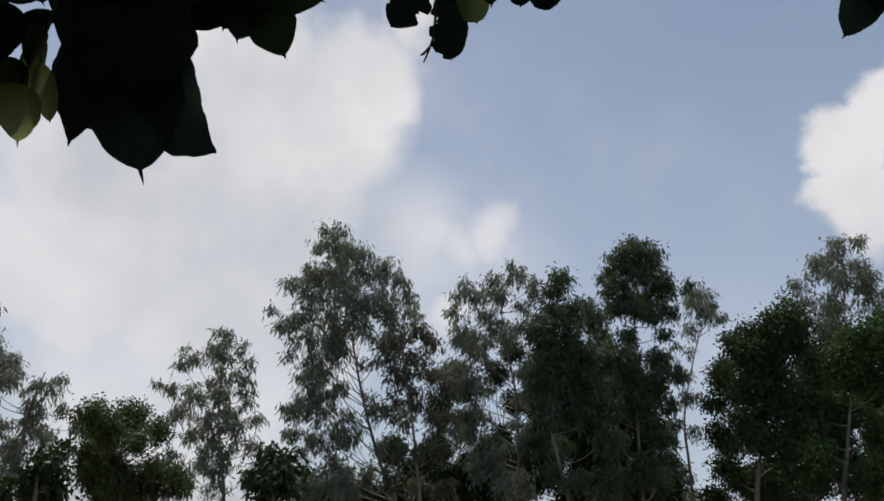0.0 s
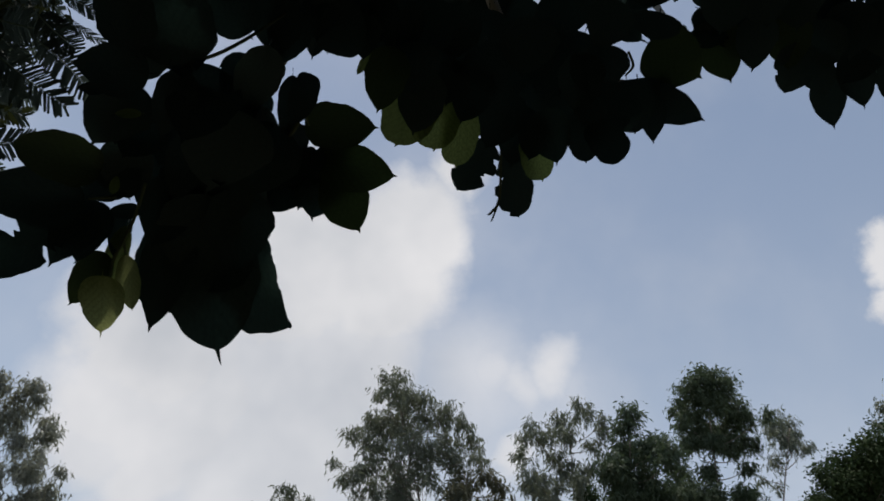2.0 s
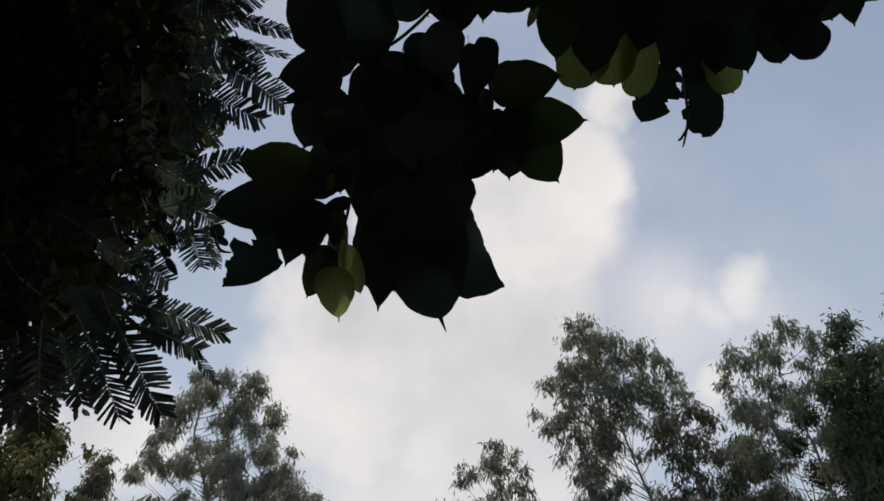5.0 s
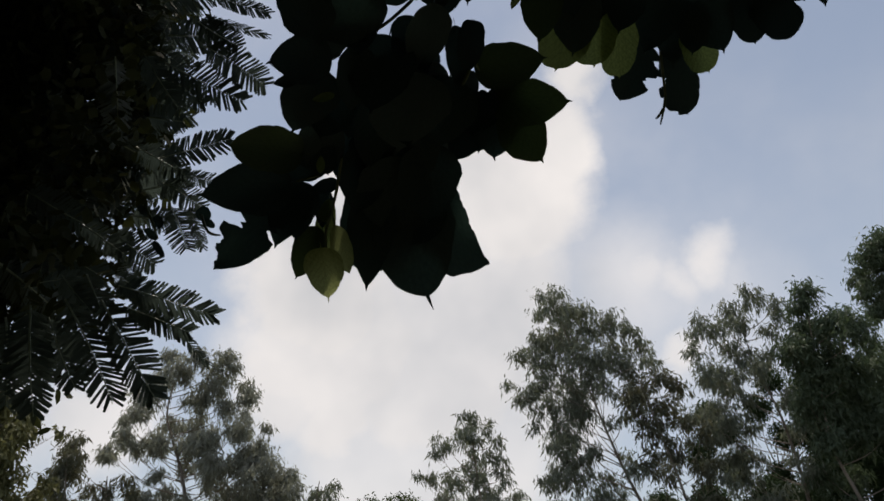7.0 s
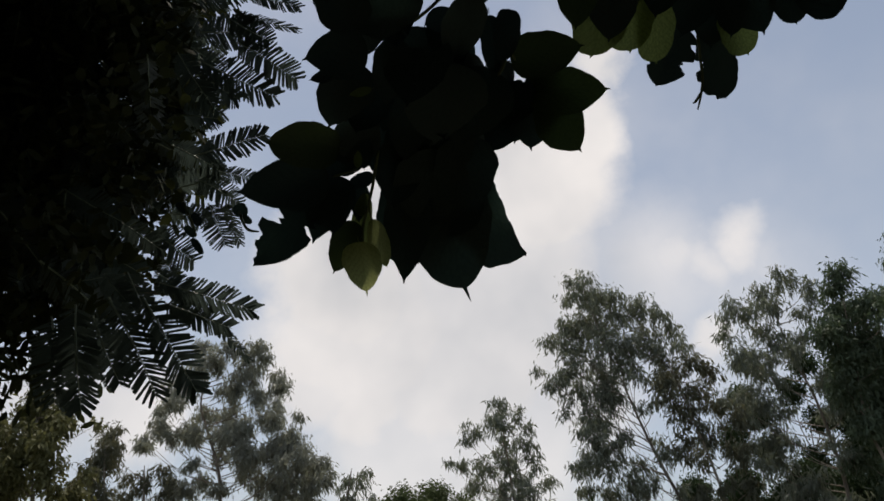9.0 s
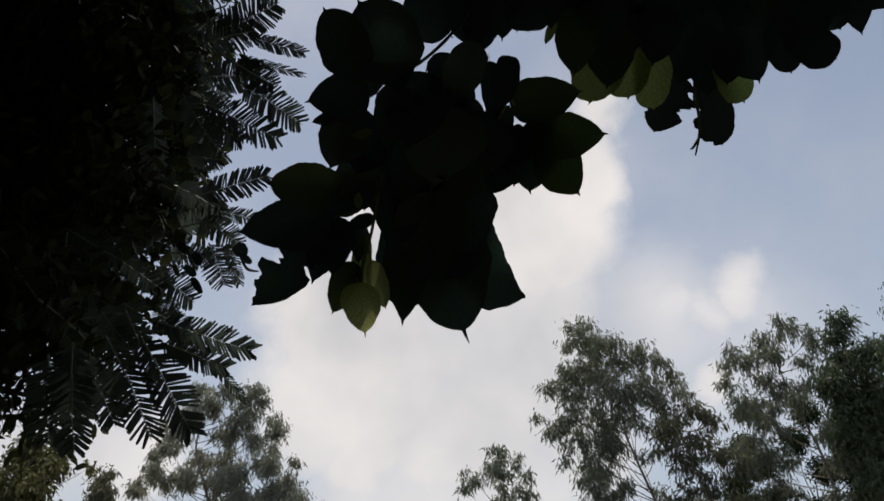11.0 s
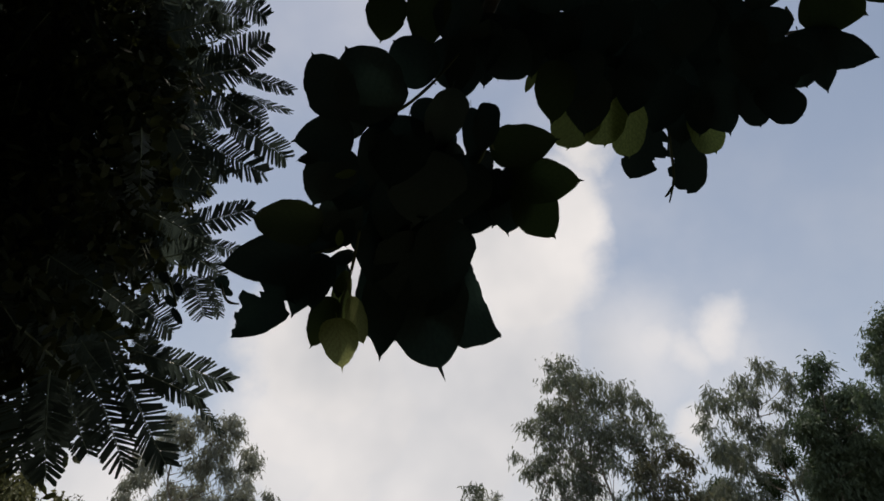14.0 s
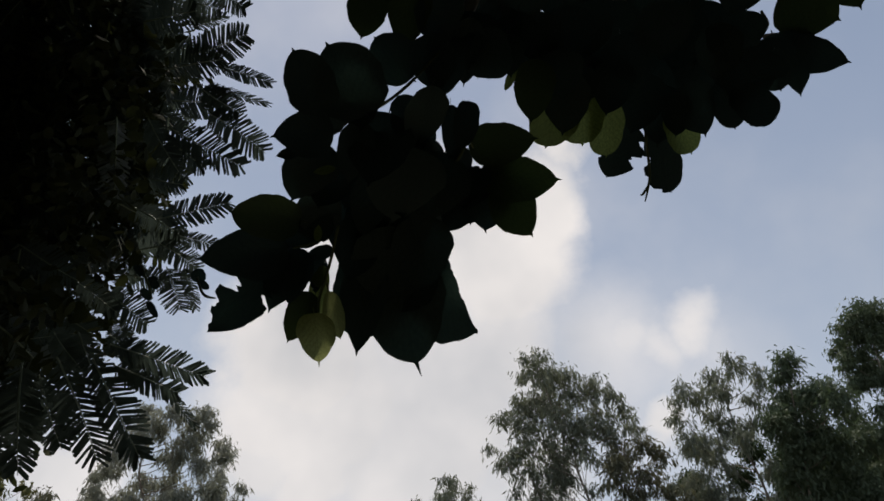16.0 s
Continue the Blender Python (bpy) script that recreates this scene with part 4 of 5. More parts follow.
leaf_rows([
    (-0.870, 1.203, 2.454, -0.887, 1.242, 2.360, 0.047, "o"),
    (-0.823, 1.185, 2.444, -0.886, 1.167, 2.419, 0.034, "o"),
    (-1.294, 1.154, 2.438, -1.287, 1.173, 2.409, 0.023, "round"),
    (-1.318, 1.156, 2.409, -1.299, 1.178, 2.384, 0.020, "round"),
    (-1.308, 1.177, 2.383, -1.294, 1.204, 2.348, 0.018, "round"),
    (-1.213, 1.208, 2.470, -1.198, 1.228, 2.441, 0.036, "round"),
    (-1.205, 1.219, 2.440, -1.187, 1.243, 2.429, 0.020, "round"),
    (-1.319, 1.121, 2.456, -1.307, 1.139, 2.432, 0.016, "round"),
    (-0.628, 0.890, 2.534, -0.689, 0.977, 2.447, 0.074, "o"),
    (-0.577, 0.911, 2.555, -0.641, 0.961, 2.425, 0.133, "o"),
    (-0.466, 0.856, 2.548, -0.551, 0.997, 2.514, 0.085, "o"),
    (-0.648, 1.021, 2.511, -0.727, 1.130, 2.409, 0.087, "o"),
    (-0.549, 0.967, 2.505, -0.644, 1.120, 2.429, 0.164, "o")])
leaf_rows([
    (-0.502, 1.041, 2.534, -0.587, 1.142, 2.431, 0.144, "o"),
    (-0.771, 0.989, 2.474, -0.824, 1.146, 2.422, 0.097, "o"),
    (-0.715, 1.125, 2.477, -0.786, 1.195, 2.354, 0.113, "o"),
    (-0.666, 1.141, 2.446, -0.742, 1.303, 2.342, 0.166, "o"),
    (-0.591, 1.151, 2.466, -0.645, 1.287, 2.347, 0.139, "o"),
    (-0.473, 0.991, 2.614, -0.489, 1.067, 2.505, 0.047, "o"),
    (-0.721, 0.985, 2.532, -0.774, 1.004, 2.428, 0.106, "o"),
    (-0.531, 0.930, 2.602, -0.568, 0.923, 2.505, 0.067, "o"),
    (-0.638, 0.914, 2.517, -0.613, 1.039, 2.472, 0.103, "o"),
    (-0.516, 1.123, 2.552, -0.491, 1.164, 2.465, 0.111, "o"),
    (-0.548, 1.123, 2.498, -0.573, 1.257, 2.494, 0.076, "o"),
    (-0.726, 1.104, 2.511, -0.752, 1.211, 2.430, 0.071, "o"),
    (-0.607, 0.841, 2.548, -0.665, 0.868, 2.522, 0.076, "o")])
leaf_rows([
    (-0.745, 0.934, 2.501, -0.790, 0.994, 2.453, 0.070, "o"),
    (-0.438, 0.782, 2.718, -0.450, 0.885, 2.658, 0.097, "o"),
    (-0.467, 0.833, 2.659, -0.485, 0.936, 2.594, 0.099, "o"),
    (-0.435, 0.878, 2.694, -0.483, 0.931, 2.575, 0.089, "o"),
    (-0.409, 0.873, 2.744, -0.420, 0.942, 2.648, 0.101, "o"),
    (-0.381, 0.899, 2.761, -0.411, 0.985, 2.662, 0.092, "o"),
    (-0.392, 0.874, 2.722, -0.449, 1.007, 2.661, 0.069, "o"),
    (-0.339, 0.929, 2.795, -0.372, 1.013, 2.691, 0.094, "o"),
    (-0.308, 0.945, 2.784, -0.348, 1.018, 2.696, 0.094, "o"),
    (-0.650, 1.279, 2.433, -0.726, 1.335, 2.325, 0.146, "o"),
    (-0.677, 1.352, 2.445, -0.660, 1.409, 2.318, 0.109, "o"),
    (-0.483, 1.044, 2.540, -0.475, 1.151, 2.549, 0.051, "o"),
    (-0.706, 1.048, 2.547, -0.755, 1.097, 2.480, 0.059, "o")])
leaf_rows([
    (-0.579, 1.033, 2.509, -0.668, 1.177, 2.481, 0.113, "o"),
    (-0.645, 1.081, 2.553, -0.614, 1.096, 2.430, 0.097, "o"),
    (-0.776, 1.106, 2.545, -0.796, 1.136, 2.408, 0.058, "o"),
    (-0.522, 0.998, 2.543, -0.551, 1.135, 2.562, 0.041, "o"),
    (-0.184, 1.135, 2.894, -0.179, 1.176, 2.785, 0.096, "o"),
    (-0.605, 1.271, 2.512, -0.643, 1.261, 2.392, 0.092, "o"),
    (-0.608, 1.097, 2.487, -0.689, 1.209, 2.414, 0.150, "o"),
    (-0.712, 1.131, 2.503, -0.670, 1.188, 2.409, 0.113, "o"),
    (-0.555, 1.040, 2.631, -0.584, 1.062, 2.502, 0.079, "o"),
    (-0.635, 0.817, 2.514, -0.730, 0.898, 2.528, 0.066, "o"),
    (-0.612, 0.848, 2.585, -0.620, 0.878, 2.491, 0.076, "o"),
    (-0.584, 0.958, 2.558, -0.546, 1.060, 2.514, 0.093, "o"),
    (-0.454, 1.054, 2.543, -0.305, 1.053, 2.533, 0.094, "mid2")])
leaf_rows([
    (-0.445, 1.132, 2.518, -0.279, 1.136, 2.479, 0.103, "o2"),
    (-0.419, 1.157, 2.514, -0.365, 1.239, 2.414, 0.108, "o2"),
    (-0.436, 1.143, 2.546, -0.477, 1.242, 2.448, 0.114, "o"),
    (-0.489, 1.189, 2.537, -0.565, 1.215, 2.450, 0.083, "o"),
    (-0.473, 1.199, 2.548, -0.511, 1.240, 2.474, 0.084, "o"),
    (-0.459, 1.010, 2.512, -0.420, 0.952, 2.576, 0.052, "blunt"),
    (-0.358, 0.906, 2.715, -0.387, 0.977, 2.646, 0.091, "blunt"),
    (-0.335, 0.948, 2.730, -0.349, 1.017, 2.672, 0.070, "o"),
    (-0.436, 1.114, 2.541, -0.398, 1.152, 2.498, 0.109, "o"),
    (-0.498, 1.125, 2.518, -0.442, 1.172, 2.492, 0.099, "o"),
    (-0.289, 1.013, 2.706, -0.328, 1.102, 2.612, 0.090, "mid2"),
    (-0.233, 1.127, 2.759, -0.283, 1.250, 2.676, 0.108, "o"),
    (-0.341, 1.047, 2.732, -0.374, 1.074, 2.694, 0.020, "mid")])
leaf_rows([
    (-0.255, 1.183, 2.793, -0.329, 1.316, 2.699, 0.123, "young2"),
    (-0.223, 1.211, 2.791, -0.242, 1.344, 2.708, 0.113, "young2"),
    (-0.175, 1.264, 2.790, -0.191, 1.384, 2.691, 0.090, "young2"),
    (-0.123, 1.178, 2.809, -0.180, 1.260, 2.721, 0.099, "o"),
    (-0.183, 1.158, 2.818, -0.206, 1.219, 2.737, 0.090, "o"),
    (-0.119, 1.444, 2.825, -0.211, 1.544, 2.743, 0.115, "bitten"),
    (-0.061, 1.466, 2.827, -0.057, 1.625, 2.712, 0.101, "bitten2"),
    (-0.018, 1.396, 2.818, 0.016, 1.505, 2.739, 0.086, "young2"),
    (-0.061, 1.322, 2.878, -0.127, 1.414, 2.770, 0.126, "o"),
    (-0.030, 1.384, 2.886, -0.066, 1.480, 2.764, 0.115, "o"),
    (0.013, 1.335, 2.830, 0.050, 1.416, 2.721, 0.110, "o"),
    (0.003, 1.362, 2.829, -0.021, 1.429, 2.745, 0.083, "o"),
    (0.105, 1.333, 2.818, 0.112, 1.408, 2.720, 0.086, "round")])
leaf_rows([
    (0.118, 1.349, 2.792, 0.197, 1.353, 2.687, 0.085, "roundblunt"),
    (0.210, 1.311, 2.893, 0.232, 1.392, 2.793, 0.113, "round"),
    (0.170, 1.313, 2.852, 0.149, 1.387, 2.772, 0.120, "o"),
    (0.280, 1.380, 2.909, 0.284, 1.454, 2.813, 0.071, "point"),
    (0.271, 1.405, 2.931, 0.429, 1.471, 2.900, 0.094, "point"),
    (0.277, 1.339, 3.045, 0.420, 1.424, 3.005, 0.160, "mid2"),
    (0.326, 1.424, 3.006, 0.288, 1.483, 2.937, 0.086, "o"),
    (-0.264, 0.969, 2.794, -0.298, 1.047, 2.716, 0.103, "o"),
    (-0.217, 0.981, 2.807, -0.230, 1.072, 2.717, 0.122, "o"),
    (-0.161, 1.066, 2.896, -0.198, 1.165, 2.812, 0.107, "o"),
    (-0.111, 1.174, 2.998, -0.123, 1.280, 2.897, 0.109, "o"),
    (-0.061, 1.338, 3.094, -0.075, 1.458, 2.966, 0.133, "o"),
    (-0.008, 1.082, 2.857, -0.040, 1.180, 2.775, 0.129, "o")])
leaf_rows([
    (0.057, 1.253, 3.002, -0.007, 1.359, 2.895, 0.132, "o"),
    (0.122, 1.324, 3.076, 0.057, 1.436, 2.966, 0.126, "o"),
    (0.109, 1.193, 2.862, 0.079, 1.292, 2.771, 0.106, "o"),
    (0.080, 1.426, 3.010, 0.044, 1.520, 2.904, 0.119, "o"),
    (0.136, 1.182, 2.878, 0.131, 1.269, 2.787, 0.133, "o"),
    (0.177, 1.098, 2.913, 0.119, 1.170, 2.852, 0.107, "o"),
    (0.140, 1.243, 2.830, 0.101, 1.319, 2.754, 0.115, "o"),
    (-0.029, 1.458, 3.077, -0.009, 1.561, 2.954, 0.160, "o"),
    (-0.113, 1.138, 2.846, -0.095, 1.216, 2.756, 0.116, "o"),
    (-0.256, 1.028, 2.734, -0.254, 1.110, 2.661, 0.119, "o"),
    (-0.298, 1.011, 2.781, -0.338, 1.085, 2.713, 0.112, "o"),
    (-0.203, 1.228, 2.854, -0.261, 1.287, 2.778, 0.115, "o"),
    (0.192, 1.197, 2.750, 0.150, 1.229, 2.710, 0.107, "o")])
leaf_rows([
    (0.255, 1.406, 2.992, 0.269, 1.476, 2.917, 0.139, "o"),
    (-0.015, 1.301, 3.188, -0.081, 1.399, 3.101, 0.120, "o"),
    (-0.110, 1.205, 3.157, -0.162, 1.300, 3.069, 0.141, "o"),
    (-0.205, 0.964, 2.906, -0.251, 1.046, 2.836, 0.108, "o"),
    (-0.280, 0.892, 2.833, -0.317, 0.979, 2.756, 0.111, "o"),
    (0.072, 1.200, 3.078, 0.040, 1.298, 2.996, 0.128, "o"),
    (0.275, 1.177, 2.968, 0.257, 1.227, 2.928, 0.119, "o"),
    (0.709, 2.123, 4.022, 0.809, 2.289, 3.830, 0.190, "mid2"),
    (0.836, 1.954, 3.846, 0.827, 2.112, 3.708, 0.150, "o"),
    (1.025, 2.065, 3.810, 0.970, 2.214, 3.692, 0.154, "bitten"),
    (1.164, 2.251, 3.870, 1.210, 2.406, 3.670, 0.141, "o"),
    (1.237, 2.173, 3.884, 1.306, 2.327, 3.701, 0.138, "o"),
    (1.375, 2.155, 3.838, 1.414, 2.297, 3.664, 0.135, "o")])
leaf_rows([
    (1.570, 2.295, 3.727, 1.500, 2.480, 3.556, 0.174, "o"),
    (0.960, 2.004, 3.891, 0.979, 2.152, 3.751, 0.170, "mid2"),
    (1.097, 2.056, 3.923, 1.119, 2.206, 3.779, 0.195, "o"),
    (1.201, 1.992, 3.943, 1.197, 2.154, 3.789, 0.191, "o"),
    (1.284, 1.962, 3.908, 1.304, 2.122, 3.759, 0.188, "o"),
    (1.436, 2.031, 3.902, 1.437, 2.185, 3.766, 0.191, "o"),
    (1.523, 2.021, 3.862, 1.530, 2.195, 3.691, 0.189, "o"),
    (1.598, 2.194, 3.809, 1.583, 2.387, 3.605, 0.197, "o"),
    (0.675, 1.754, 3.793, 0.664, 1.900, 3.682, 0.175, "o"),
    (0.800, 1.800, 3.852, 0.843, 1.922, 3.738, 0.179, "o"),
    (0.954, 1.835, 3.899, 0.966, 1.980, 3.775, 0.181, "o"),
    (1.281, 2.127, 3.852, 1.208, 2.249, 3.763, 0.152, "o"),
    (1.078, 2.155, 3.847, 1.139, 2.260, 3.712, 0.132, "o")])
upper = []
leaf_cloud((0.027, 1.121, 3.127), 0.489, 0.168, 45, upper)
leaf_cloud((-0.305, 0.839, 2.833), 0.159, 0.098, 20, upper)
leaf_cloud((0.852, 1.990, 3.941), 0.269, 0.147, 34, upper)
leaf_cloud((1.187, 2.082, 3.994), 0.234, 0.169, 34, upper)
leaf_cloud((1.494, 2.192, 4.014), 0.220, 0.206, 34, upper)
leaf_cloud((1.013, 1.783, 4.040), 0.733, 0.220, 60, upper)
uv, uq = join(upper)
tagged(mesh_object("foliage", uv, uq, M_DARK, branch_tree), kind="stuff")


def shade_crown(name, parent, volumes, per_m3, length, width, material, seed, droop=0.4, label=""):
    """Thick foliage inside ellipsoids (centre, radii), as one part of a near tree."""
    rng = np.random.RandomState(seed)
    o = np.array(parent.location)
    vs, fs, cnt = [], [], 0
    for c, rad in volumes:
        c, rad = np.array(c), np.array(rad)
        n = int(per_m3 * 4.19 * rad.prod())
        d = rng.normal(size=(n, 3))
        d /= np.linalg.norm(d, axis=1)[:, None]
        # gathered in sprays, not spread like dust
        k = max(4, n // 14)
        e = rng.normal(size=(k, 3))
        e /= np.linalg.norm(e, axis=1)[:, None]
        tips = c + e * rad * rng.rand(k, 1) ** 0.4
        base = tips[rng.randint(0, k, n)] + rng.normal(size=(n, 3)) * length * 0.8 - o
        along = d * (1 - droop) + np.array([0, 0, -droop])
        along /= np.linalg.norm(along, axis=1)[:, None]
        v, q = leaf_blades(rng, base, along, length * rng.uniform(0.7, 1.2, n), width * rng.uniform(0.8, 1.2, n), rng.uniform(-0.12, 0.12, n), True)
        vs.append(v)
        fs.append(q + cnt)
        cnt += len(v)
    return stuff_mesh(name, np.concatenate(vs), np.concatenate(fs), material, parent, label)


def shading_canopy(parent, count, seed):
    """An unseen canopy, added to block sky light: leaves over and behind the place where the camera is held, open
    towards the row of trees.
    """
    rng = np.random.RandomState(seed)
    middle, ahead = np.array([-0.1, -0.05, 1.55]), np.array([-0.20, 0.85, 0.48])
    ahead /= np.linalg.norm(ahead)
    d = rng.normal(size=(count, 3))
    d /= np.linalg.norm(d, axis=1)[:, None]
    keep = ((d @ ahead < math.cos(radians(61))) | (d[:, 2] > math.sin(radians(57)))) & (d[:, 2] > -0.30)
    d = d[keep]
    n = len(d)
    base = middle + d * rng.uniform(3.4, 5.2, (n, 1)) * np.array([1.1, 1.1, 0.95])
    base[:, 2] = np.maximum(base[:, 2], 0.25)
    along = rng.normal(size=(n, 3)) + np.array([0, 0, -0.6])
    along /= np.linalg.norm(along, axis=1)[:, None]
    v, q = leaf_blades(rng, base - np.array(parent.location), along, rng.uniform(0.16, 0.26, n), rng.uniform(0.13, 0.20, n), rng.uniform(-0.1, 0.1, n), True)
    stuff_mesh("crown", v, q, M_DARK, parent)


shading_canopy(branch_tree, 64000, 3)
# unseen clumps above the view, added to keep the sun off the branch's end
shade_crown("crown", branch_tree, [
    ((0.56, 2.49, 5.55), (0.75, 0.60, 0.30)),
    ((0.97, 2.66, 5.86), (0.75, 0.60, 0.30)),
    ((1.23, 2.78, 5.85), (0.75, 0.60, 0.30)),
    ((0.09, 1.94, 4.94), (0.75, 0.60, 0.30))], 420, 0.20, 0.15, M_DARK, 21, 0.4)


# ---------------------------------------------------------------- pinnate-leaved tree at the side
pinnate_tree = new("pinnate_leaved_tree")
PO = Vector((-3.4, 0.4, 0.0))
pinnate_tree.location = PO
tagged(pinnate_tree, "dense dark tree with feathery pinnate leaves at its edge", "tree")
FL = [(-3.512, 1.546, 1.182), (-3.435, 1.653, 2.120), (-3.266, 1.674, 3.014), (-2.831, 1.722, 3.682), (-2.430, 1.693, 3.979)]
v, q = tube([Vector(p) - PO for p in [(-3.4, 0.4, -0.1), (-3.35, 0.45, 0.6)] + FL[1:]], [0.12, 0.11, 0.08, 0.05, 0.03, 0.01], 10)
mesh_object("trunk", v, q, M_BARK, pinnate_tree)
v, q = tube([Vector(p) - PO for p in [(-3.266, 1.674, 3.014), (-2.577, 1.696, 2.812), (-2.073, 1.606, 2.586), (-1.693, 1.480, 2.415)]], [0.04, 0.025, 0.012, 0.005], 8)
mesh_object("limb", v, q, M_BARK, pinnate_tree)


def frond_mesh(seed, pairs):
    """A feather leaf of unit length along y: an arched midrib with paired narrow leaflets of length about 1 along x (scaled in place)."""
    rng = np.random.RandomState(seed)
    arch = rng.uniform(0.05, 0.16)
    slim = (0.024, 0.027, 0.025)[seed % 3]
    parts = []

    def spine(u):
        return np.array([0.03 * math.sin(2.2 * u + seed), u, -arch * u * u])
    parts.append(tube([tuple(spine(u)) for u in (0, 0.35, 0.7, 1.0)], [0.010, 0.008, 0.006, 0.003], 5))
    for i in range(pairs):
        u = 0.05 + 0.89 * i / (pairs - 1)
        size = min(1.0, 0.62 + 1.6 * u) * (1.0 if u < 0.75 else 1.0 - 0.45 * (u - 0.75) / 0.25)
        for s in (-1, 1):
            if rng.rand() < 0.04:
                continue
            p = spine(u + rng.normal(0, 0.004))
            ang = math.radians(58 - 28 * max(0.0, u - 0.55) / 0.45 + rng.normal(0, 5))
            d = np.array([s * math.sin(ang), math.cos(ang) * 0.85, -0.18 + rng.normal(0, 0.10)])
            d /= np.linalg.norm(d)
            ln = 0.20 * size * rng.uniform(0.9, 1.08)
            wd = slim * rng.uniform(0.85, 1.1)
            across = np.cross(d, np.array([0.25 * s * rng.normal(0.3, 0.6), 0.1, 1.0]))
            across /= np.linalg.norm(across)
            a = p + d * 0.006
            vv = [a - d * 0.006, a + d * ln * 0.05 + across * wd * 0.5, a + d * ln * 0.93 + across * wd * 0.5, a + d * ln, a + d * ln * 0.93 - across * wd * 0.5, a + d * ln * 0.05 - across * wd * 0.5]
            parts.append(([tuple(k) for k in vv], [(0, 1, 5), (1, 2, 4, 5), (2, 3, 4)]))
    verts, faces = join(parts)
    me = bpy.data.meshes.new("frond")
    me.from_pydata([tuple(k) for k in verts], [], faces)
    me.materials.append(M_FROND)
    me.materials.append(M_RIB)
    ribs = len(parts[0][1])
    for k in range(ribs):
        me.polygons[k].material_index = 1
    return me


FRONDS = [frond_mesh(s, 33 + 2 * (s % 3)) for s in range(6)]
frond_rng = random.Random(5)


def place_frond(b, t, half, tilt):
    b, t = Vector(b), Vector(t)
    y = t - b
    length = y.length
    y.normalize()
    face = (EYE - b).normalized()
    x = Matrix.Rotation(tilt, 3, y) @ y.cross(face).normalized()
    z = x.cross(y)
    m = Matrix((x * half / 0.175, y * length, z * length)).transposed().to_4x4()
    m.translation = b - PO
    ob = new("frond", frond_rng.choice(FRONDS))
    ob.parent = pinnate_tree
    ob.matrix_local = m


def frond_rows(rows):
    for bx, by, bz, tx, ty, tz, half in rows:
        place_frond((bx, by, bz), (tx, ty, tz), half, frond_rng.uniform(-0.25, 0.25))


def frond_cloud(centre, rx, ry, n):
    c = Vector(centre)
    away = (c - EYE).normalized()
    side = away.cross(Vector((0, 0, 1))).normalized()
    up = side.cross(away)
    for _ in range(n):
        th, rr = frond_rng.uniform(0, 2 * math.pi), frond_rng.random() ** 0.5
        p = c + side * (rx * rr * math.cos(th)) + up * (ry * rr * math.sin(th)) + away * frond_rng.uniform(0.0, 0.9)
        way = side * frond_rng.uniform(-0.5, 1.0) - up * frond_rng.uniform(-0.2, 1.0) + away * frond_rng.uniform(-0.5, 0.5)
        way.normalize()
        length = frond_rng.uniform(0.24, 0.34)
        place_frond(p - way * length * 0.5, p + way * length * 0.5, length * frond_rng.uniform(0.17, 0.24), frond_rng.uniform(-0.7, 0.7))


frond_rows([
    (-1.420, 1.205, 2.291, -1.205, 1.311, 2.229, 0.038),
    (-1.446, 1.257, 2.261, -1.280, 1.319, 2.201, 0.039),
    (-1.414, 1.149, 2.233, -1.291, 1.246, 2.016, 0.049),
    (-1.353, 1.325, 2.232, -1.249, 1.349, 2.122, 0.014),
    (-1.447, 1.088, 2.223, -1.348, 1.174, 1.999, 0.049),
    (-1.508, 1.114, 2.199, -1.435, 1.149, 2.032, 0.040),
    (-1.477, 1.037, 2.193, -1.442, 1.063, 1.957, 0.048),
    (-1.531, 1.020, 2.168, -1.491, 1.033, 1.972, 0.049),
    (-1.336, 1.248, 2.522, -1.287, 1.255, 2.395, 0.042),
    (-1.495, 1.223, 2.454, -1.379, 1.260, 2.372, 0.046),
    (-1.540, 1.167, 2.467, -1.425, 1.204, 2.393, 0.032),
    (-1.362, 1.204, 2.655, -1.163, 1.231, 2.672, 0.038),
    (-1.326, 1.261, 2.623, -1.202, 1.280, 2.569, 0.023),
    (-1.372, 1.179, 2.948, -1.183, 1.286, 2.854, 0.052)])
frond_rows([
    (-1.304, 1.243, 3.028, -1.150, 1.326, 2.920, 0.050),
    (-1.318, 1.218, 3.120, -1.205, 1.261, 3.024, 0.045),
    (-1.303, 1.223, 3.127, -1.130, 1.279, 3.060, 0.015),
    (-1.267, 1.194, 3.178, -1.105, 1.250, 3.103, 0.024),
    (-1.357, 1.162, 3.214, -1.148, 1.163, 3.220, 0.056),
    (-1.320, 1.121, 3.272, -1.186, 1.101, 3.243, 0.019),
    (-1.299, 1.062, 3.328, -1.191, 1.078, 3.258, 0.043),
    (-1.230, 1.078, 3.361, -1.126, 1.107, 3.275, 0.043),
    (-1.404, 1.136, 2.957, -1.332, 1.209, 2.804, 0.038),
    (-1.422, 1.202, 2.786, -1.305, 1.202, 2.751, 0.040),
    (-1.463, 1.221, 2.719, -1.339, 1.270, 2.631, 0.040),
    (-1.700, 1.221, 2.363, -1.574, 1.228, 2.356, 0.023),
    (-1.587, 1.191, 2.350, -1.498, 1.213, 2.248, 0.032),
    (-1.545, 1.229, 2.360, -1.484, 1.225, 2.251, 0.040)])
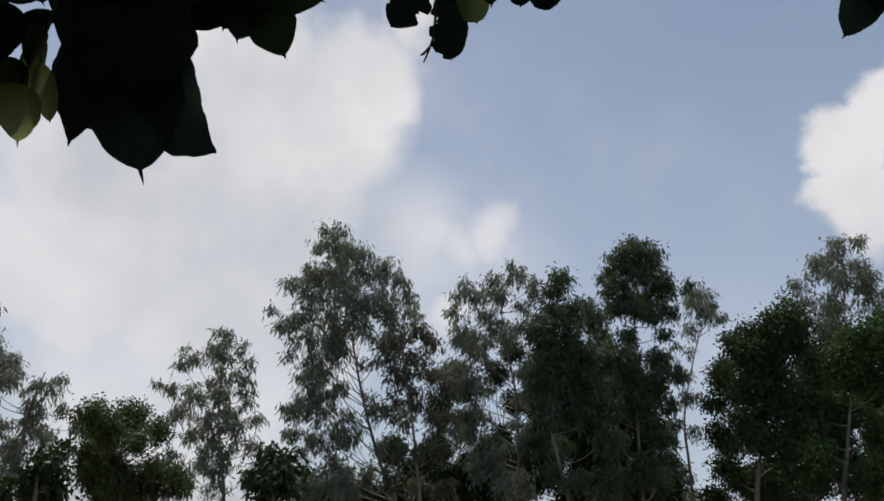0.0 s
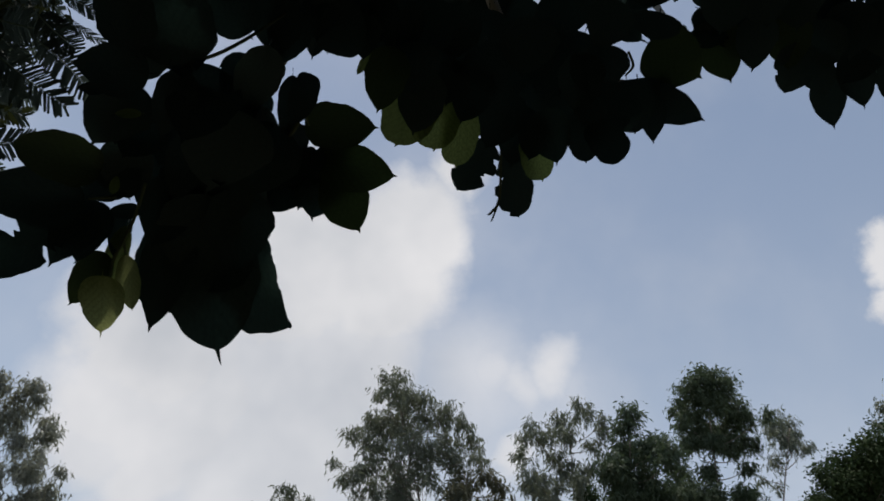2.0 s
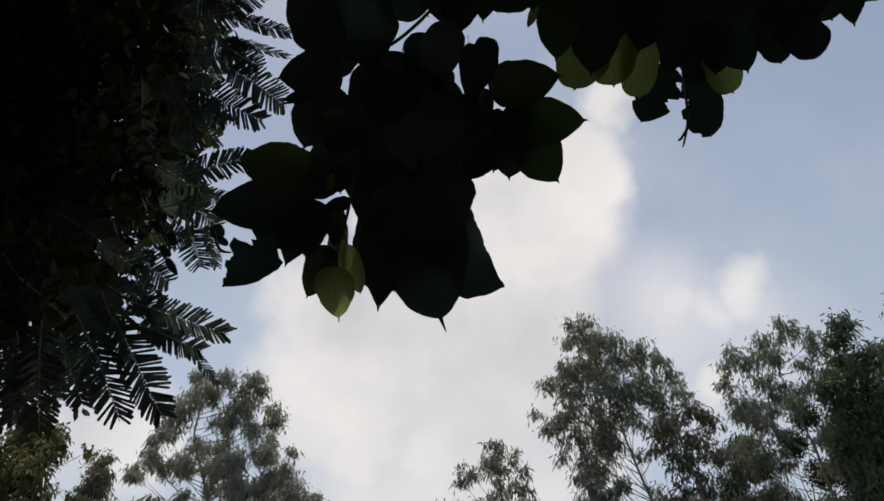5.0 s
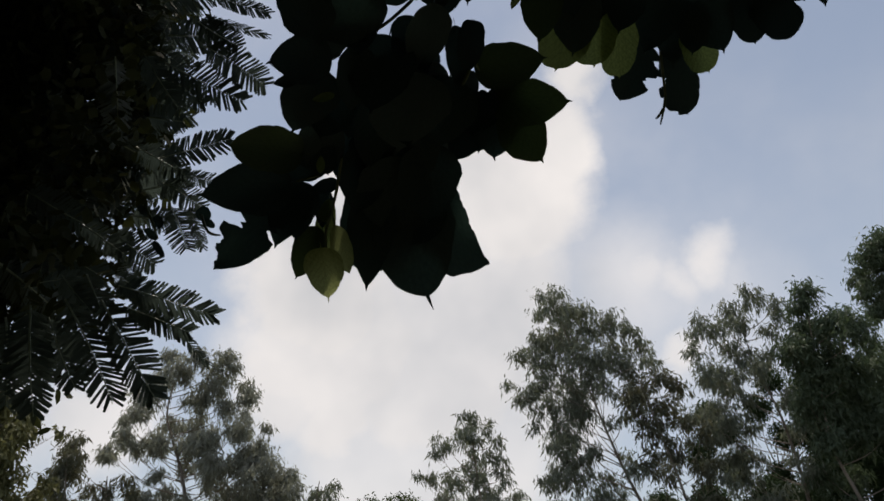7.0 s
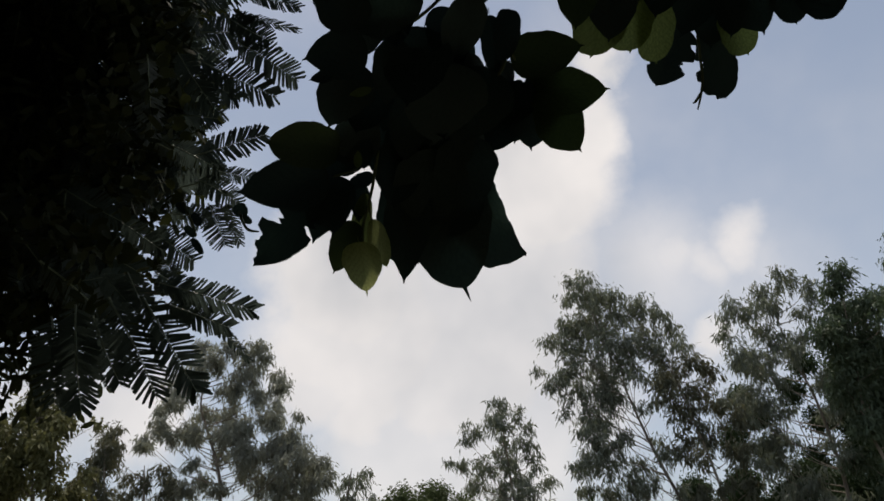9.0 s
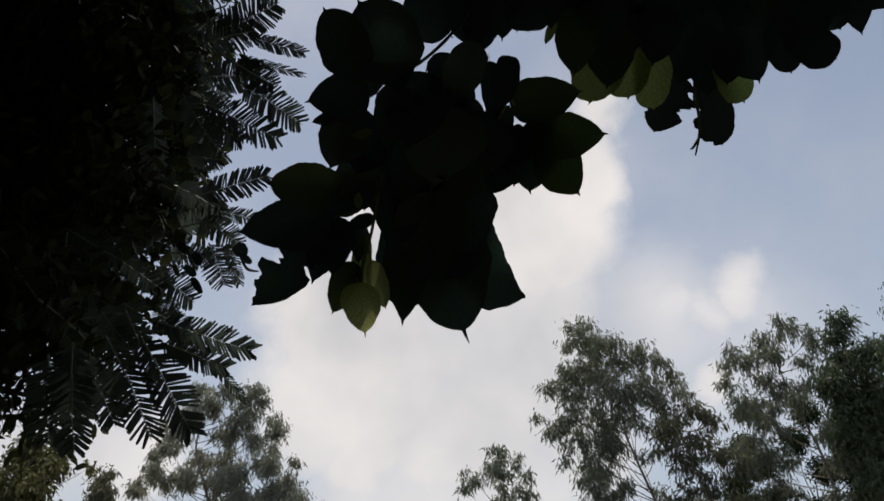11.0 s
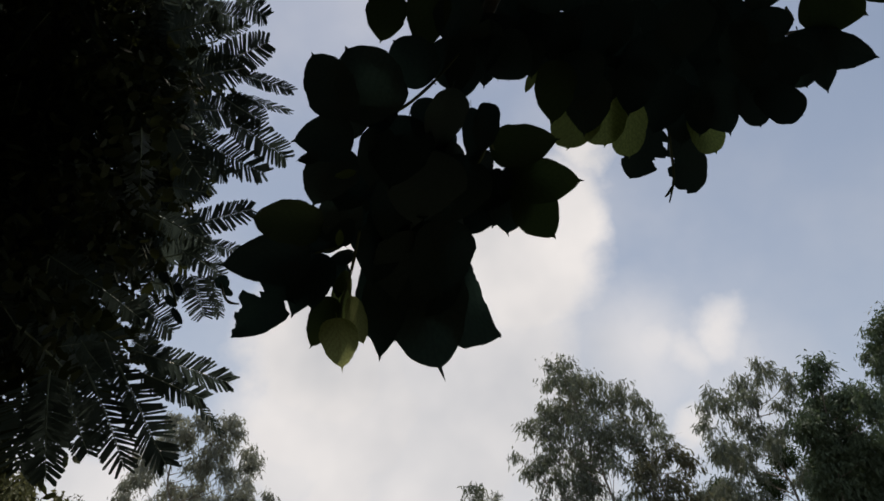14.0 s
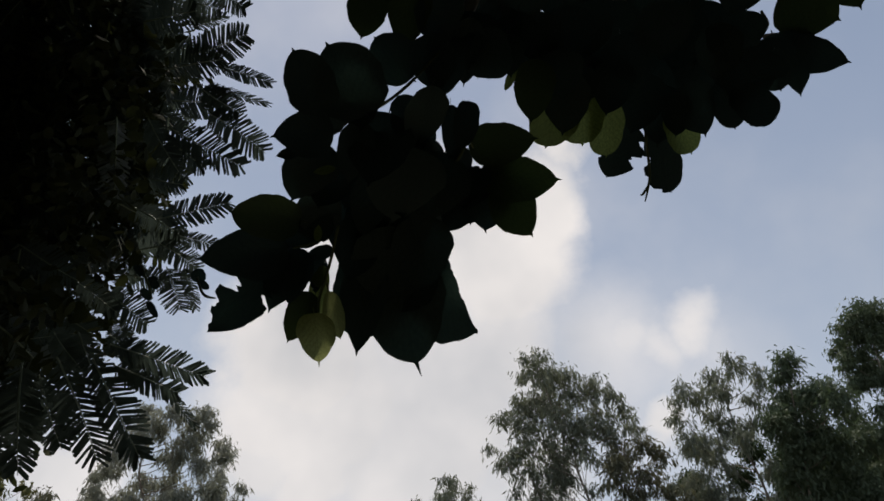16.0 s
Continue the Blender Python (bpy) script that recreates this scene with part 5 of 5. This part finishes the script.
frond_rows([
    (-1.406, 1.273, 2.619, -1.290, 1.301, 2.542, 0.036),
    (-1.334, 1.306, 2.552, -1.279, 1.312, 2.428, 0.019),
    (-1.595, 1.118, 2.157, -1.510, 1.137, 2.048, 0.038),
    (-1.513, 1.195, 2.187, -1.459, 1.184, 2.069, 0.038),
    (-1.416, 1.162, 3.168, -1.232, 1.181, 3.151, 0.052),
    (-1.427, 1.221, 3.110, -1.254, 1.251, 3.074, 0.052),
    (-1.417, 1.230, 2.942, -1.296, 1.270, 2.859, 0.044),
    (-1.450, 1.063, 3.292, -1.279, 1.077, 3.269, 0.054),
    (-1.479, 1.284, 2.621, -1.331, 1.280, 2.626, 0.040),
    (-1.479, 1.263, 2.538, -1.356, 1.280, 2.491, 0.036),
    (-1.462, 1.282, 2.411, -1.438, 1.246, 2.298, 0.030),
    (-1.464, 1.241, 2.345, -1.360, 1.263, 2.264, 0.034),
    (-1.457, 1.290, 2.264, -1.343, 1.294, 2.232, 0.032)])
frond_cloud((-2.066, 1.406, 3.599), 0.415, 0.391, 60)
frond_cloud((-2.121, 1.588, 3.008), 0.344, 0.344, 55)
frond_cloud((-2.142, 1.487, 2.646), 0.192, 0.192, 30)
frond_cloud((-1.821, 1.470, 3.763), 0.147, 0.293, 16)
frond_cloud((-1.895, 1.651, 3.389), 0.142, 0.284, 16)
frond_cloud((-2.386, 1.185, 3.038), 0.458, 1.031, 60)
frond_cloud((-1.968, 0.987, 4.070), 0.630, 0.378, 30)
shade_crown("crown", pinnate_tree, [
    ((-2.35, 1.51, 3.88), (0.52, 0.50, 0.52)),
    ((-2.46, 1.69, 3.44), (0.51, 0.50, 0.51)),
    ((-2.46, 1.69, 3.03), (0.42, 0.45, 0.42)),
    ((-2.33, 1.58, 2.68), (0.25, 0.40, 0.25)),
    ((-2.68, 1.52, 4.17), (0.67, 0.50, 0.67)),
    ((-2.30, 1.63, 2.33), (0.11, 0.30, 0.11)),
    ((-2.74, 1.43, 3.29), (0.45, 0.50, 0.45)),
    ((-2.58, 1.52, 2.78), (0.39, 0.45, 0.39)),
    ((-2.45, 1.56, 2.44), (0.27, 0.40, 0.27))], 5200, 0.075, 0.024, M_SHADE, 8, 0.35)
# out-of-view leaf volumes, added only to keep light off the foliage in sight
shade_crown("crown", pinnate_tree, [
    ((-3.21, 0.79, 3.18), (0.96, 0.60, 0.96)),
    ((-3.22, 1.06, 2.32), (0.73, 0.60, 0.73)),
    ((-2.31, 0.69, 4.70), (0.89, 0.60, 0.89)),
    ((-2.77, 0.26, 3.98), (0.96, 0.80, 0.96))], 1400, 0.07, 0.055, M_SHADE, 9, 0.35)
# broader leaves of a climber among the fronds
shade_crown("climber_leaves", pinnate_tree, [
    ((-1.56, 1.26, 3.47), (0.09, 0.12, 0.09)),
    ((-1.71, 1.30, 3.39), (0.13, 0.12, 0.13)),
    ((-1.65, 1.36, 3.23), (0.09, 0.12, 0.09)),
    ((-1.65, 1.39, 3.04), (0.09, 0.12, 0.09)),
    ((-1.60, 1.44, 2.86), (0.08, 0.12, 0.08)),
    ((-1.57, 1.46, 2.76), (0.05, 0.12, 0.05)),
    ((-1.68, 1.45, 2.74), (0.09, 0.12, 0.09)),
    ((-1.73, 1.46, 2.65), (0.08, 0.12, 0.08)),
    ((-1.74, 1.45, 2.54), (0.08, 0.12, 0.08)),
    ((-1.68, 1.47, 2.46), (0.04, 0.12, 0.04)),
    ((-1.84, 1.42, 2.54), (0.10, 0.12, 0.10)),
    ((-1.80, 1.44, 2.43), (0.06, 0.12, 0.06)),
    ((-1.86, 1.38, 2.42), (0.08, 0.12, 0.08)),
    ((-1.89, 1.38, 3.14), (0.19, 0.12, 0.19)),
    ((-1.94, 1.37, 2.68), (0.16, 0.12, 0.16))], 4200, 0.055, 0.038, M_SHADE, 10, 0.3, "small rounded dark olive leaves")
